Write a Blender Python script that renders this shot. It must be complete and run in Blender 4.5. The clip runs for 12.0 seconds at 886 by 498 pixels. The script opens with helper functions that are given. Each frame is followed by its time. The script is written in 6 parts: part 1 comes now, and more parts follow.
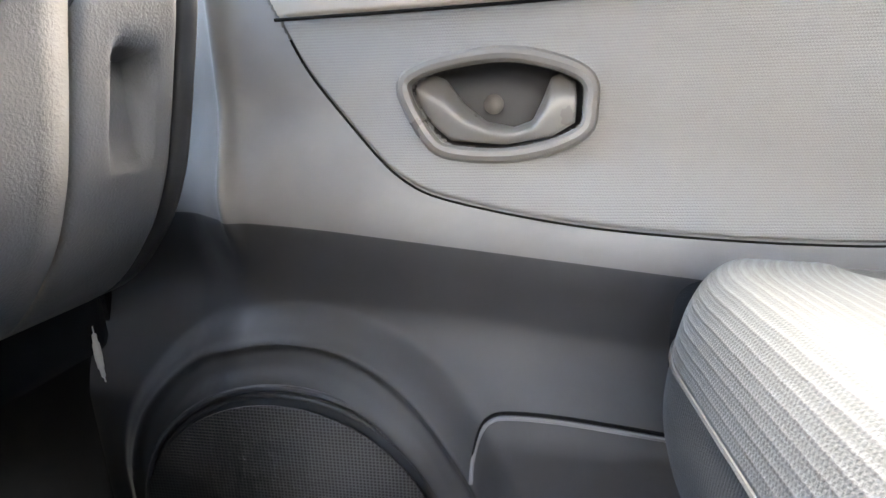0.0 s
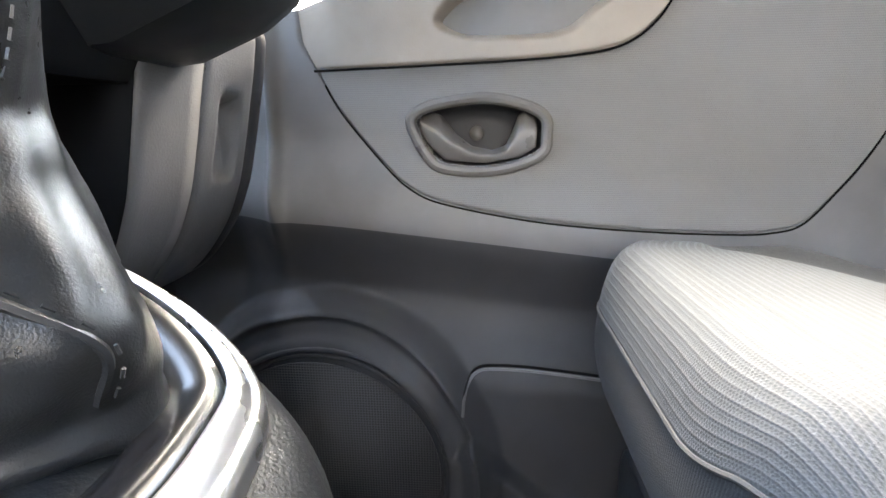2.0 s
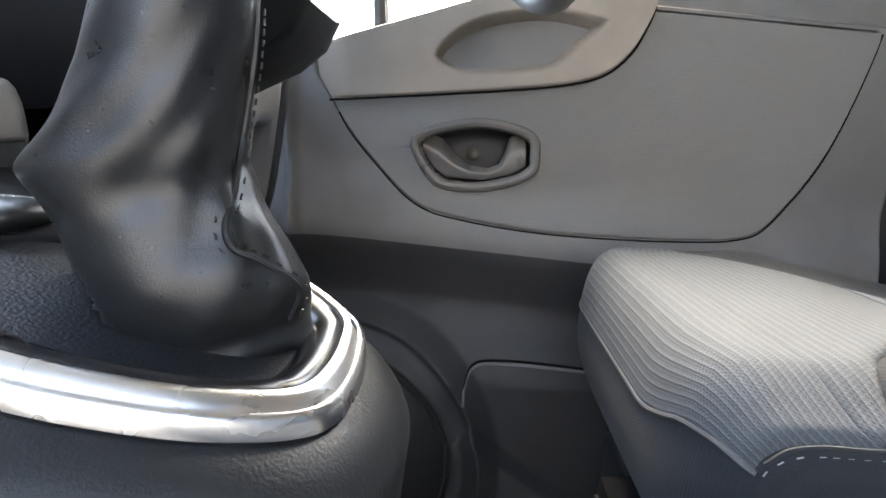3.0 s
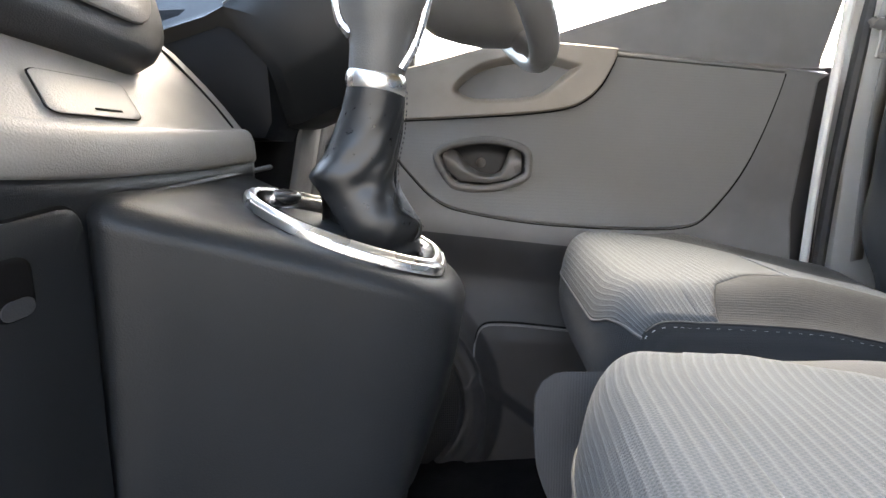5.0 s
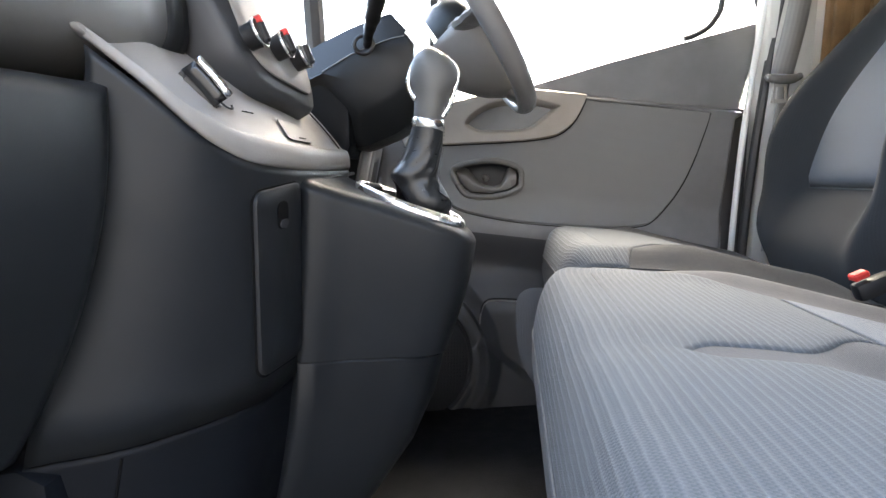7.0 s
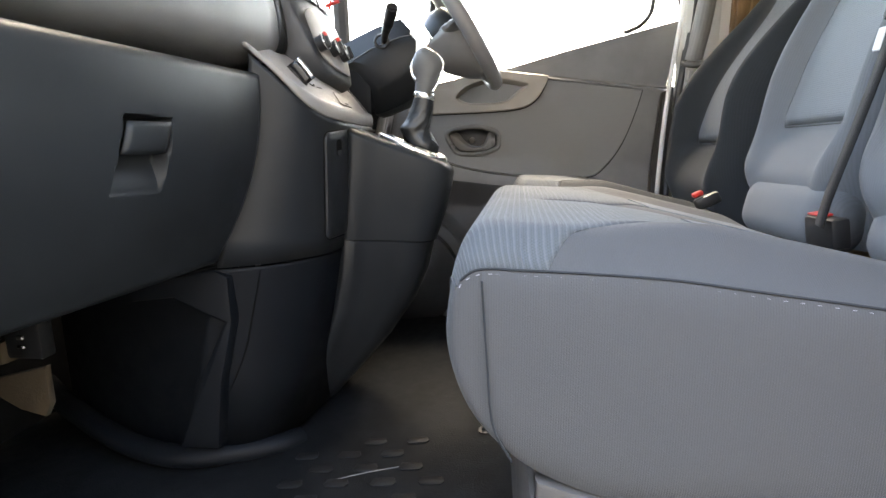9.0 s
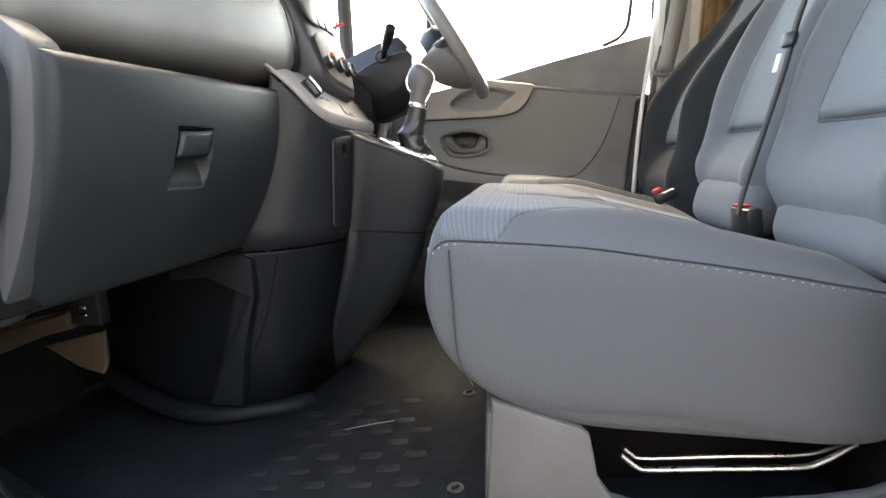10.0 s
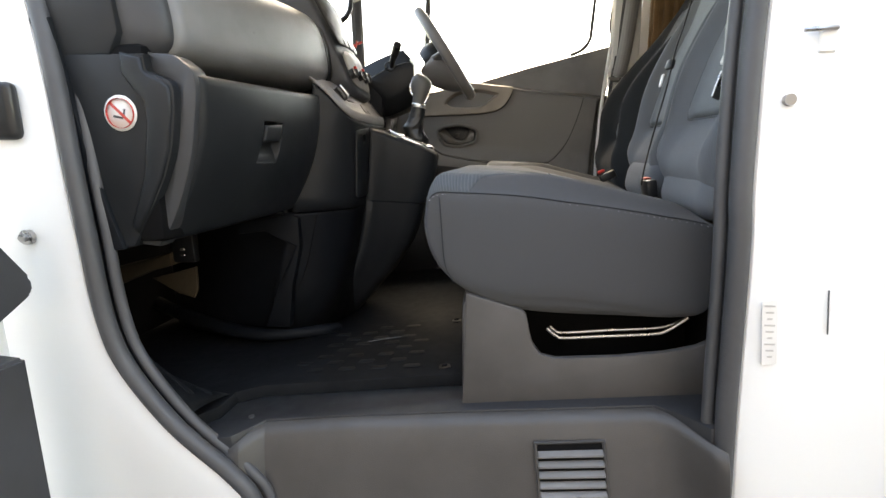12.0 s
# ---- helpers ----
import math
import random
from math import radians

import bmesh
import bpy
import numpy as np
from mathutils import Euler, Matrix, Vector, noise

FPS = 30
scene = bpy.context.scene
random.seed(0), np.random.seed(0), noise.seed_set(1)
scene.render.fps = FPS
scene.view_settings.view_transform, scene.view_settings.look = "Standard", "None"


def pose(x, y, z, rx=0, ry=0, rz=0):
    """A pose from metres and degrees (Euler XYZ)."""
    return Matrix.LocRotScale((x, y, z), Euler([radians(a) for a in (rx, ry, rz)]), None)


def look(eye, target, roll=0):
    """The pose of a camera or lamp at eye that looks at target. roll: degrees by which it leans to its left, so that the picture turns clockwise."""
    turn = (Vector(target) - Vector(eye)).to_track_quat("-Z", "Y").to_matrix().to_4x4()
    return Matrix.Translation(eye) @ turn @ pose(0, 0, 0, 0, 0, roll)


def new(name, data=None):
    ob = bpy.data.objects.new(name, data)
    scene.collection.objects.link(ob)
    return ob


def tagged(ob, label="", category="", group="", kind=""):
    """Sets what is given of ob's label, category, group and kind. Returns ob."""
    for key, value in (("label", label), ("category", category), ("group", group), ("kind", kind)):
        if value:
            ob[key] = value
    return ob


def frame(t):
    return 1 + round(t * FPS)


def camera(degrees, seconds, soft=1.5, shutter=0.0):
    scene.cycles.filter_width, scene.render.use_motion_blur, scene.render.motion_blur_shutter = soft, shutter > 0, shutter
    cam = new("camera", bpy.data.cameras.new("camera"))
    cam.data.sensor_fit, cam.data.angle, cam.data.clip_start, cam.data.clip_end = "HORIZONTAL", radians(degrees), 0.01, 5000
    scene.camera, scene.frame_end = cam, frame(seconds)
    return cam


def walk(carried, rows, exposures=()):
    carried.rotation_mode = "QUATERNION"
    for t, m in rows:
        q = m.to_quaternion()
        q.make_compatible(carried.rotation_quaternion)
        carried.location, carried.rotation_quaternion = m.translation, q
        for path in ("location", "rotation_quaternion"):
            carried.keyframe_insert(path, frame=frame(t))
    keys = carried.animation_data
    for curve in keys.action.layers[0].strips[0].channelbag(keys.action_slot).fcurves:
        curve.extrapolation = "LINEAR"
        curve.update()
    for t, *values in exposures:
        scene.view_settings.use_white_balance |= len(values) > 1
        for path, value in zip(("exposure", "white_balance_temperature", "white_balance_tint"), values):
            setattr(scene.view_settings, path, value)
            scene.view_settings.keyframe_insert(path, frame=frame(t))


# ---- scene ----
cam = camera(84.6, 12.0)
PATH = [
    (0, (0.1287, -0.0010, 0.6832), (-0.1874, 1.9090, 0.1825), -6.26),
    (0.5, (0.1275, -0.0340, 0.6924), (-0.1718, 1.8780, 0.1882), -6.17),
    (1, (0.1325, -0.0820, 0.6919), (-0.1337, 1.8380, 0.1988), -6.27),
    (1.5, (0.1282, -0.1350, 0.6993), (-0.0876, 1.7980, 0.2318), -6.17),
    (2, (0.1253, -0.1890, 0.7006), (-0.0935, 1.7460, 0.2444), -6.06),
    (2.5, (0.1171, -0.2430, 0.7104), (-0.0780, 1.6980, 0.2711), -5.95),
    (3, (0.1193, -0.2790, 0.7122), (-0.0628, 1.6710, 0.3069), -6.13),
    (3.5, (0.1120, -0.3270, 0.7098), (-0.0650, 1.6250, 0.3151), -6.33),
    (5.5, (0.1050, -0.6270, 0.7315), (-0.0762, 1.3290, 0.3583), -6.32),
    (6, (0.1160, -0.7320, 0.7315), (-0.0663, 1.2330, 0.4016), -6.20),
    (6.5, (0.1007, -0.8230, 0.7179), (-0.0849, 1.1450, 0.4183), -5.98),
    (7, (0.1034, -0.8860, 0.7036), (-0.0893, 1.0850, 0.4247), -5.97),
    (7.5, (0.1238, -0.9800, 0.6616), (-0.0746, 0.9810, 0.3200), -6.10),
    (9.5, (0.2003, -1.4520, 0.6306), (-0.0386, 0.5020, 0.2736), -5.80),
    (10, (0.2332, -1.5300, 0.6276), (-0.0121, 0.4240, 0.2782), -5.89),
    (10.5, (0.2846, -1.6270, 0.6190), (0.0312, 0.3150, 0.2131), -5.92),
    (11, (0.3105, -1.7210, 0.6056), (0.0569, 0.2230, 0.2087), -5.91),
    (11.5, (0.2824, -1.8450, 0.6172), (0.0366, 0.1040, 0.2397), -5.80),
    (12, (0.2889, -1.9700, 0.5995), (0.0516, -0.0190, 0.2273), -5.70),
]
EXPOSURES = [(t, e, k, 11.0) for t, e, k in ((0.0, 6.4, 8400.0), (1.5, 6.1, 8300.0), (2.5, 5.4, 8100.0), (3.5, 4.85, 8200.0), (5.5, 5.03, 8400.0), (6.5, 4.78, 8100.0), (7.5, 4.85, 8250.0), (9.5, 4.7, 9200.0), (10.5, 4.78, 9400.0), (11.0, 4.55, 9600.0), (11.5, 4.2, 9700.0), (12.0, 3.72, 9900.0))]
walk(cam, [(t, look(eye, target, roll)) for t, eye, target, roll in PATH], EXPOSURES)

# ---- world and light ----
SUN_EL, SUN_AZ = 50.0, 74.0
world = bpy.data.worlds.new("sky")
scene.world = world
world.use_nodes = True
wt = world.node_tree
sky = wt.nodes.new("ShaderNodeTexSky")
sky.sky_type, sky.sun_disc = "NISHITA", False
sky.sun_elevation, sky.sun_rotation = radians(SUN_EL), radians(90 - SUN_AZ)
bg = wt.nodes["Background"]
bg.inputs["Strength"].default_value = 0.15
wt.links.new(sky.outputs[0], bg.inputs["Color"])
sun = new("sun", bpy.data.lights.new("sun", "SUN"))
sun.data.energy, sun.data.angle, sun.data.color = 0.8, radians(40.0), (1.0, 0.97, 0.93)
# sun behind thin cloud on the driver's side
sd = Vector((math.cos(radians(SUN_EL)) * math.cos(radians(SUN_AZ)), math.cos(radians(SUN_EL)) * math.sin(radians(SUN_AZ)), math.sin(radians(SUN_EL))))
sun.matrix_world = look(sd * 20, (0, 0, 0))


# ---- materials ----
def nodes_of(name):
    m = bpy.data.materials.new(name)
    m.use_nodes = True
    return m, m.node_tree, m.node_tree.nodes["Principled BSDF"]


def math_node(nt, op, a, b=None):
    n = nt.nodes.new("ShaderNodeMath")
    n.operation = op
    for k, v in enumerate((a, b)):
        if v is None:
            continue
        if isinstance(v, (int, float)):
            n.inputs[k].default_value = v
        else:
            nt.links.new(v, n.inputs[k])
    return n.outputs[0]


def noise_tex(nt, scale, detail=3.0, rough=0.55):
    co = nt.nodes.new("ShaderNodeTexCoord")
    n = nt.nodes.new("ShaderNodeTexNoise")
    n.inputs["Scale"].default_value, n.inputs["Detail"].default_value, n.inputs["Roughness"].default_value = scale, detail, rough
    nt.links.new(co.outputs["Object"], n.inputs["Vector"])
    return n.outputs["Fac"]


def tint(nt, fac, lo, hi, low=0.35, high=0.65):
    r = nt.nodes.new("ShaderNodeMapRange")
    r.inputs["From Min"].default_value, r.inputs["From Max"].default_value = low, high
    nt.links.new(fac, r.inputs["Value"])
    mx = nt.nodes.new("ShaderNodeMix")
    mx.data_type = "RGBA"
    mx.inputs["A"].default_value, mx.inputs["B"].default_value = (*lo, 1), (*hi, 1)
    nt.links.new(r.outputs[0], mx.inputs["Factor"])
    return mx.outputs["Result"]


def bump(nt, bsdf, height, dist, strength=1.0, after=None):
    b = nt.nodes.new("ShaderNodeBump")
    b.inputs["Distance"].default_value, b.inputs["Strength"].default_value = dist, strength
    nt.links.new(height, b.inputs["Height"])
    if after:
        nt.links.new(after, b.inputs["Normal"])
    nt.links.new(b.outputs[0], bsdf.inputs["Normal"])
    return b.outputs[0]


def surface(name, col, rough=0.5, metal=0.0, var=0.12, big=7.0, grain=420.0, depth=0.0004, spec=0.5, rvar=0.08, coat=0.0):
    """Moulded or painted surface: broad mottling, fine grain, uneven gloss."""
    m, nt, b = nodes_of(name)
    lo = tuple(c * (1 - var) for c in col)
    hi = tuple(min(1, c * (1 + var)) for c in col)
    nt.links.new(tint(nt, noise_tex(nt, big, 4), lo, hi), b.inputs["Base Color"])
    rr = math_node(nt, "ADD", math_node(nt, "MULTIPLY", math_node(nt, "SUBTRACT", noise_tex(nt, big * 3.1, 4), 0.5), rvar * 4), rough)
    nt.links.new(rr, b.inputs["Roughness"])
    b.inputs["Metallic"].default_value = metal
    b.inputs["Specular IOR Level"].default_value = spec
    b.inputs["Coat Weight"].default_value = coat
    if depth:
        bump(nt, b, noise_tex(nt, grain, 2), depth)
    return m


def cloth(name, col, dark, pitch, axes, depth=0.0012, fine=0.003, stagger=True, rough=0.9, mapped=False, dot=0.34):
    """Knitted cloth: rows of raised stitches in the plane of the two axes."""
    m, nt, b = nodes_of(name)
    co = nt.nodes.new("ShaderNodeTexCoord")
    sp = nt.nodes.new("ShaderNodeSeparateXYZ")
    nt.links.new(co.outputs["UV" if mapped else "Object"], sp.inputs[0])
    wob = math_node(nt, "MULTIPLY", math_node(nt, "SUBTRACT", noise_tex(nt, 40, 2), 0.5), 0.0012)
    u = math_node(nt, "ADD", sp.outputs[axes[0]], wob)
    v = sp.outputs[axes[1]]
    ku, kv = 2 * math.pi / pitch, 2 * math.pi / fine
    row = math_node(nt, "SINE", math_node(nt, "MULTIPLY", u, ku))
    if stagger:
        half = math_node(nt, "MULTIPLY", math_node(nt, "FLOOR", math_node(nt, "ADD", math_node(nt, "MULTIPLY", u, 1 / pitch), 0.25)), math.pi)
        dots = math_node(nt, "SINE", math_node(nt, "ADD", math_node(nt, "MULTIPLY", v, kv), half))
    else:
        dots = math_node(nt, "SINE", math_node(nt, "MULTIPLY", v, kv))
    hgt = math_node(nt, "ADD", math_node(nt, "MULTIPLY", row, 1 - dot), math_node(nt, "MULTIPLY", dots, dot))
    mott = math_node(nt, "MULTIPLY", math_node(nt, "SUBTRACT", noise_tex(nt, 9, 4), 0.5), 0.9)
    nt.links.new(tint(nt, math_node(nt, "ADD", hgt, mott), dark, col, -0.9, 0.7), b.inputs["Base Color"])
    b.inputs["Roughness"].default_value = rough
    b.inputs["Specular IOR Level"].default_value = 0.2
    b.inputs["Sheen Weight"].default_value, b.inputs["Sheen Roughness"].default_value = 0.06, 0.5
    first = nt.nodes.new("ShaderNodeBump")
    first.inputs["Distance"].default_value = 0.0004
    nt.links.new(noise_tex(nt, 900, 2), first.inputs["Height"])
    bump(nt, b, hgt, depth, 1.0, first.outputs[0])
    return m


def striped_cloth(name, light, mid, dark, pitch=0.0086, stitch=0.0028):
    """Seat cloth: fine light ribs that run across the seat, rows of short dark stitches between them."""
    m, nt, b = nodes_of(name)
    co = nt.nodes.new("ShaderNodeTexCoord")
    sp = nt.nodes.new("ShaderNodeSeparateXYZ")
    nt.links.new(co.outputs["UV"], sp.inputs[0])
    wob = math_node(nt, "MULTIPLY", math_node(nt, "SUBTRACT", noise_tex(nt, 55, 3), 0.5), 0.0016)
    u, v = sp.outputs["Y"], math_node(nt, "ADD", sp.outputs["X"], wob)
    rib = math_node(nt, "ADD", math_node(nt, "MULTIPLY", math_node(nt, "COSINE", math_node(nt, "MULTIPLY", v, 2 * math.pi / pitch)), 0.5), 0.5)
    line = math_node(nt, "POWER", rib, 3.5)
    lane = math_node(nt, "FLOOR", math_node(nt, "MULTIPLY", v, 3 / pitch))
    wave = math_node(nt, "SINE", math_node(nt, "ADD", math_node(nt, "MULTIPLY", u, 2 * math.pi / stitch), math_node(nt, "MULTIPLY", lane, math.pi)))
    cross = math_node(nt, "SINE", math_node(nt, "MULTIPLY", v, 6 * math.pi / pitch))
    knit = math_node(nt, "MULTIPLY", math_node(nt, "ADD", wave, math_node(nt, "MULTIPLY", cross, 0.5)), 0.22)
    hgt = math_node(nt, "ADD", line, knit)
    mott = math_node(nt, "MULTIPLY", math_node(nt, "SUBTRACT", noise_tex(nt, 10, 5), 0.5), 0.5)
    body = tint(nt, math_node(nt, "ADD", knit, mott), dark, mid, -0.42, 0.42)
    mx = nt.nodes.new("ShaderNodeMix")
    mx.data_type = "RGBA"
    mx.inputs["B"].default_value = (*light, 1)
    nt.links.new(body, mx.inputs["A"])
    nt.links.new(math_node(nt, "MULTIPLY", line, math_node(nt, "ADD", noise_tex(nt, 420, 2), 0.25)), mx.inputs["Factor"])
    nt.links.new(mx.outputs["Result"], b.inputs["Base Color"])
    b.inputs["Roughness"].default_value = 0.92
    b.inputs["Specular IOR Level"].default_value = 0.2
    b.inputs["Sheen Weight"].default_value, b.inputs["Sheen Roughness"].default_value = 0.06, 0.5
    first = nt.nodes.new("ShaderNodeBump")
    first.inputs["Distance"].default_value = 0.0004
    nt.links.new(noise_tex(nt, 1100, 2), first.inputs["Height"])
    bump(nt, b, hgt, 0.00034, 1.0, first.outputs[0])
    return m


DASH = surface("dash_plastic", (0.0146, 0.0164, 0.0188), 0.37, grain=1500, depth=0.0002, spec=0.26)
TOWER = surface("tower_plastic", (0.0146, 0.0166, 0.0190), 0.42, grain=760, depth=0.0003, spec=0.26)
# blacker than DASH: shade low in the cab is put into the colour
DASH_LOW = surface("shaded_lower_plastic", (0.0062, 0.0077, 0.0102), 0.5, grain=1300, depth=0.00035, spec=0.14)
# much paler than DASH: window light and flare are put into the colour
DASH_TOP = surface("window_lit_plastic", (0.180, 0.177, 0.176), 0.36, grain=1200, depth=0.0003)
DOOR = surface("door_plastic", (0.172, 0.171, 0.173), 0.45, grain=1300, depth=0.00035)
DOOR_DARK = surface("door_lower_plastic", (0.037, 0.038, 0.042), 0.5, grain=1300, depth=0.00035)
# pale warm tone puts the golden window glow into the armrest
DOOR_UP = surface("armrest_plastic", (0.30, 0.262, 0.228), 0.4, grain=300, depth=0.0002)
BEZEL = surface("bezel_plastic", (0.15, 0.144, 0.138), 0.33, grain=300, depth=0.0001)
DOOR_CLOTH = cloth("door_cloth", (0.240, 0.238, 0.238), (0.206, 0.205, 0.205), 0.0030, ("Z", "X"), 0.00018, 0.0030)
# pale warm tone carries the sun's reflection on tray and heater plate
TRAY = surface("tray_plastic", (0.27, 0.255, 0.242), 0.46, grain=700, depth=0.0004, spec=0.3)
# grained dash plastic paled to carry the window's bloom
DASH_END = surface("grained_paled_plastic", (0.125, 0.126, 0.128), 0.46, var=0.12, grain=420, depth=0.0006)
FRAME_GREY = surface("frame_plastic", (0.035, 0.0365, 0.040), 0.45, grain=900, depth=0.0003)
SEAT_RIB = striped_cloth("seat_rib_cloth", (0.106, 0.116, 0.126), (0.087, 0.096, 0.104), (0.056, 0.063, 0.069))
BACK_RIB = cloth("back_rib_cloth", (0.195, 0.212, 0.226), (0.168, 0.184, 0.198), 0.0042, ("Z", "Y"), 0.00015, 0.006)
SEAT_SIDE = cloth("seat_side_cloth", (0.069, 0.070, 0.073), (0.063, 0.064, 0.067), 0.0026, ("X", "Z"), 0.00012, 0.0034)
SEAT_PLAIN = cloth("seat_plain_cloth", (0.138, 0.148, 0.159), (0.124, 0.133, 0.143), 0.0030, ("Y", "Z"), 0.0001, 0.003)
SEAT_BLUE = cloth("seat_centre_cloth", (0.125, 0.140, 0.158), (0.105, 0.118, 0.135), 0.0032, ("Y", "Z"), 0.0003, 0.0032)
# dark copy of the seat cloth for seams and the driver's shaded seat
SEAT_DARK = cloth("seat_shaded_cloth", (0.026, 0.029, 0.033), (0.022, 0.025, 0.028), 0.0030, ("Y", "Z"), 0.00008, 0.003)
PIPING = surface("piping", (0.058, 0.063, 0.069), 0.7, grain=800)
STITCH = surface("stitching", (0.30, 0.31, 0.32), 0.7, grain=900)
BASEBOX = surface("seat_base_plastic", (0.070, 0.064, 0.061), 0.5, grain=420, depth=0.0004)
STEP = surface("step_plastic", (0.055, 0.050, 0.047), 0.45, grain=420, depth=0.0005)
SILL = surface("sill_plastic", (0.024, 0.025, 0.028), 0.45, grain=420, depth=0.0004)
MAT = surface("rubber_mat", (0.0072, 0.0082, 0.0096), 0.66, var=0.3, big=12, grain=260, depth=0.0009, spec=0.12)
PAD = surface("worn_rubber_pads", (0.013, 0.014, 0.0155), 0.5, var=0.3, big=30, grain=400, depth=0.0005, spec=0.15)
BLACK = surface("black_plastic", (0.012, 0.012, 0.013), 0.38, depth=0.0)
GLOSS = surface("gloss_black_plastic", (0.012, 0.012, 0.013), 0.22, depth=0.0, rvar=0.03)
# near-black for joints, and for shade painted inside recesses
VOID = surface("joint_and_cavity_shade", (0.005, 0.005, 0.0055), 0.8, depth=0.0, spec=0.1)
RUBBER = surface("seal_rubber", (0.06, 0.06, 0.064), 0.5, depth=0.0003)
LEATHER = surface("boot_leather", (0.013, 0.0142, 0.0155), 0.33, big=40, grain=1700, depth=0.00012)
KNOB = surface("knob_skin", (0.10, 0.10, 0.098), 0.42, grain=700, depth=0.0003)
CHROME = surface("satin_chrome", (0.80, 0.79, 0.77), 0.27, 1.0, var=0.04, depth=0.0)
STEEL = surface("steel", (0.42, 0.41, 0.40), 0.3, 1.0, depth=0.0002)
WHITE = surface("white_paint", (0.82, 0.82, 0.81), 0.28, var=0.0, depth=0.0, coat=0.6, rvar=0.0)
PILLAR = surface("pillar_paint", (0.66, 0.65, 0.63), 0.5, var=0.05, depth=0.0)
WEB = cloth("belt_web", (0.44, 0.445, 0.45), (0.38, 0.385, 0.39), 0.004, ("Y", "Z"), 0.0001, 0.002, False)
WEB_DARK = cloth("belt_web_dark", (0.013, 0.013, 0.014), (0.009, 0.009, 0.010), 0.004, ("Y", "Z"), 0.0001, 0.002, False)
RED = surface("red_plastic", (0.55, 0.03, 0.025), 0.4, depth=0.0)
PLY = surface("brown_lining", (0.22, 0.13, 0.06), 0.6, var=0.3, big=9, grain=120, depth=0.0006)
TAN = surface("tan_foam", (0.034, 0.021, 0.009), 0.9, var=0.3, grain=220, depth=0.001)
YELLOW = surface("yellow_cloth", (0.42, 0.27, 0.06), 0.85, var=0.2, grain=600, depth=0.0006)
SILVER = surface("silver_paint", (0.50, 0.48, 0.455), 0.32, 0.25, var=0.05, depth=0.0001)
PAPER = surface("sticker_white", (0.75, 0.73, 0.70), 0.45, var=0.04, depth=0.0)
STICKRED = surface("sticker_red", (0.55, 0.06, 0.05), 0.45, var=0.06, depth=0.0)
PRINT = surface("print_dark", (0.05, 0.05, 0.055), 0.5, depth=0.0)
GROUND = surface("ground_asphalt", (0.06, 0.059, 0.057), 0.85, var=0.15, big=2, grain=60, depth=0.004)
WARM = surface("pillar_trim", (0.42, 0.395, 0.345), 0.6, var=0.1, grain=200)
GLASS, gt, gb = nodes_of("window_glass")
clear = gt.nodes.new("ShaderNodeBsdfTransparent")
clear.inputs["Color"].default_value = (0.93, 0.95, 0.94, 1)
sheen = gt.nodes.new("ShaderNodeBsdfGlossy")
sheen.inputs["Roughness"].default_value = 0.02
fres = gt.nodes.new("ShaderNodeFresnel")
fres.inputs["IOR"].default_value = 1.2
both = gt.nodes.new("ShaderNodeMixShader")
gt.links.new(fres.outputs[0], both.inputs[0])
gt.links.new(clear.outputs[0], both.inputs[1])
gt.links.new(sheen.outputs[0], both.inputs[2])
gt.links.new(both.outputs[0], gt.nodes["Material Output"].inputs["Surface"])
gt.nodes.remove(gb)


# ---- mesh helpers ----
origin = {}


def to_object(name, bm, mat, smooth=35.0):
    bmesh.ops.recalc_face_normals(bm, faces=bm.faces)
    me = bpy.data.meshes.new(name)
    bm.to_mesh(me)
    bm.free()
    me.materials.append(mat)
    for p in me.polygons:
        p.use_smooth = True
    me.set_sharp_from_angle(angle=radians(smooth))
    return new(name, me)


def thing(name, base, label, category, group="", kind=""):
    ob = new(name)
    ob.empty_display_size = 0.05
    ob.location = base
    origin[ob] = Vector(base)
    return tagged(ob, label, category, group, kind)


def part(name, bm, mat, parent, label="", smooth=35.0, solid=0.0):
    bmesh.ops.translate(bm, verts=bm.verts, vec=-origin[parent])
    ob = to_object(name, bm, mat, smooth)
    ob.parent = parent
    origin[ob] = origin[parent]
    if solid:
        md = ob.modifiers.new("thickness", "SOLIDIFY")
        md.thickness, md.offset = solid, -1
    return tagged(ob, label)


def setting(name, bm, mat, label, category, smooth=35.0, solid=0.0):
    ob = to_object(name, bm, mat, smooth)
    origin[ob] = Vector()
    if solid:
        md = ob.modifiers.new("thickness", "SOLIDIFY")
        md.thickness, md.offset = solid, -1
    return tagged(ob, label, category, "", "structure")


def lone(name, bm, mat, label, category, group="", smooth=35.0):
    ob = to_object(name, bm, mat, smooth)
    origin[ob] = Vector()
    return tagged(ob, label, category, group)


def curve(pts, n=6, closed=False):
    """Catmull-Rom through points."""
    P = [Vector(p) for p in pts]
    out, k = [], len(P)
    for i in range(k if closed else k - 1):
        a, b = P[i], P[(i + 1) % k]
        p0 = P[i - 1] if (closed or i > 0) else a * 2 - b
        p3 = P[(i + 2) % k] if (closed or i + 2 < k) else b * 2 - a
        for j in range(n):
            t = j / n
            out.append(0.5 * (2 * a + (b - p0) * t + (2 * p0 - 5 * a + 4 * b - p3) * t * t + (3 * a - p0 - 3 * b + p3) * t ** 3))
    if not closed:
        out.append(P[-1])
    return out


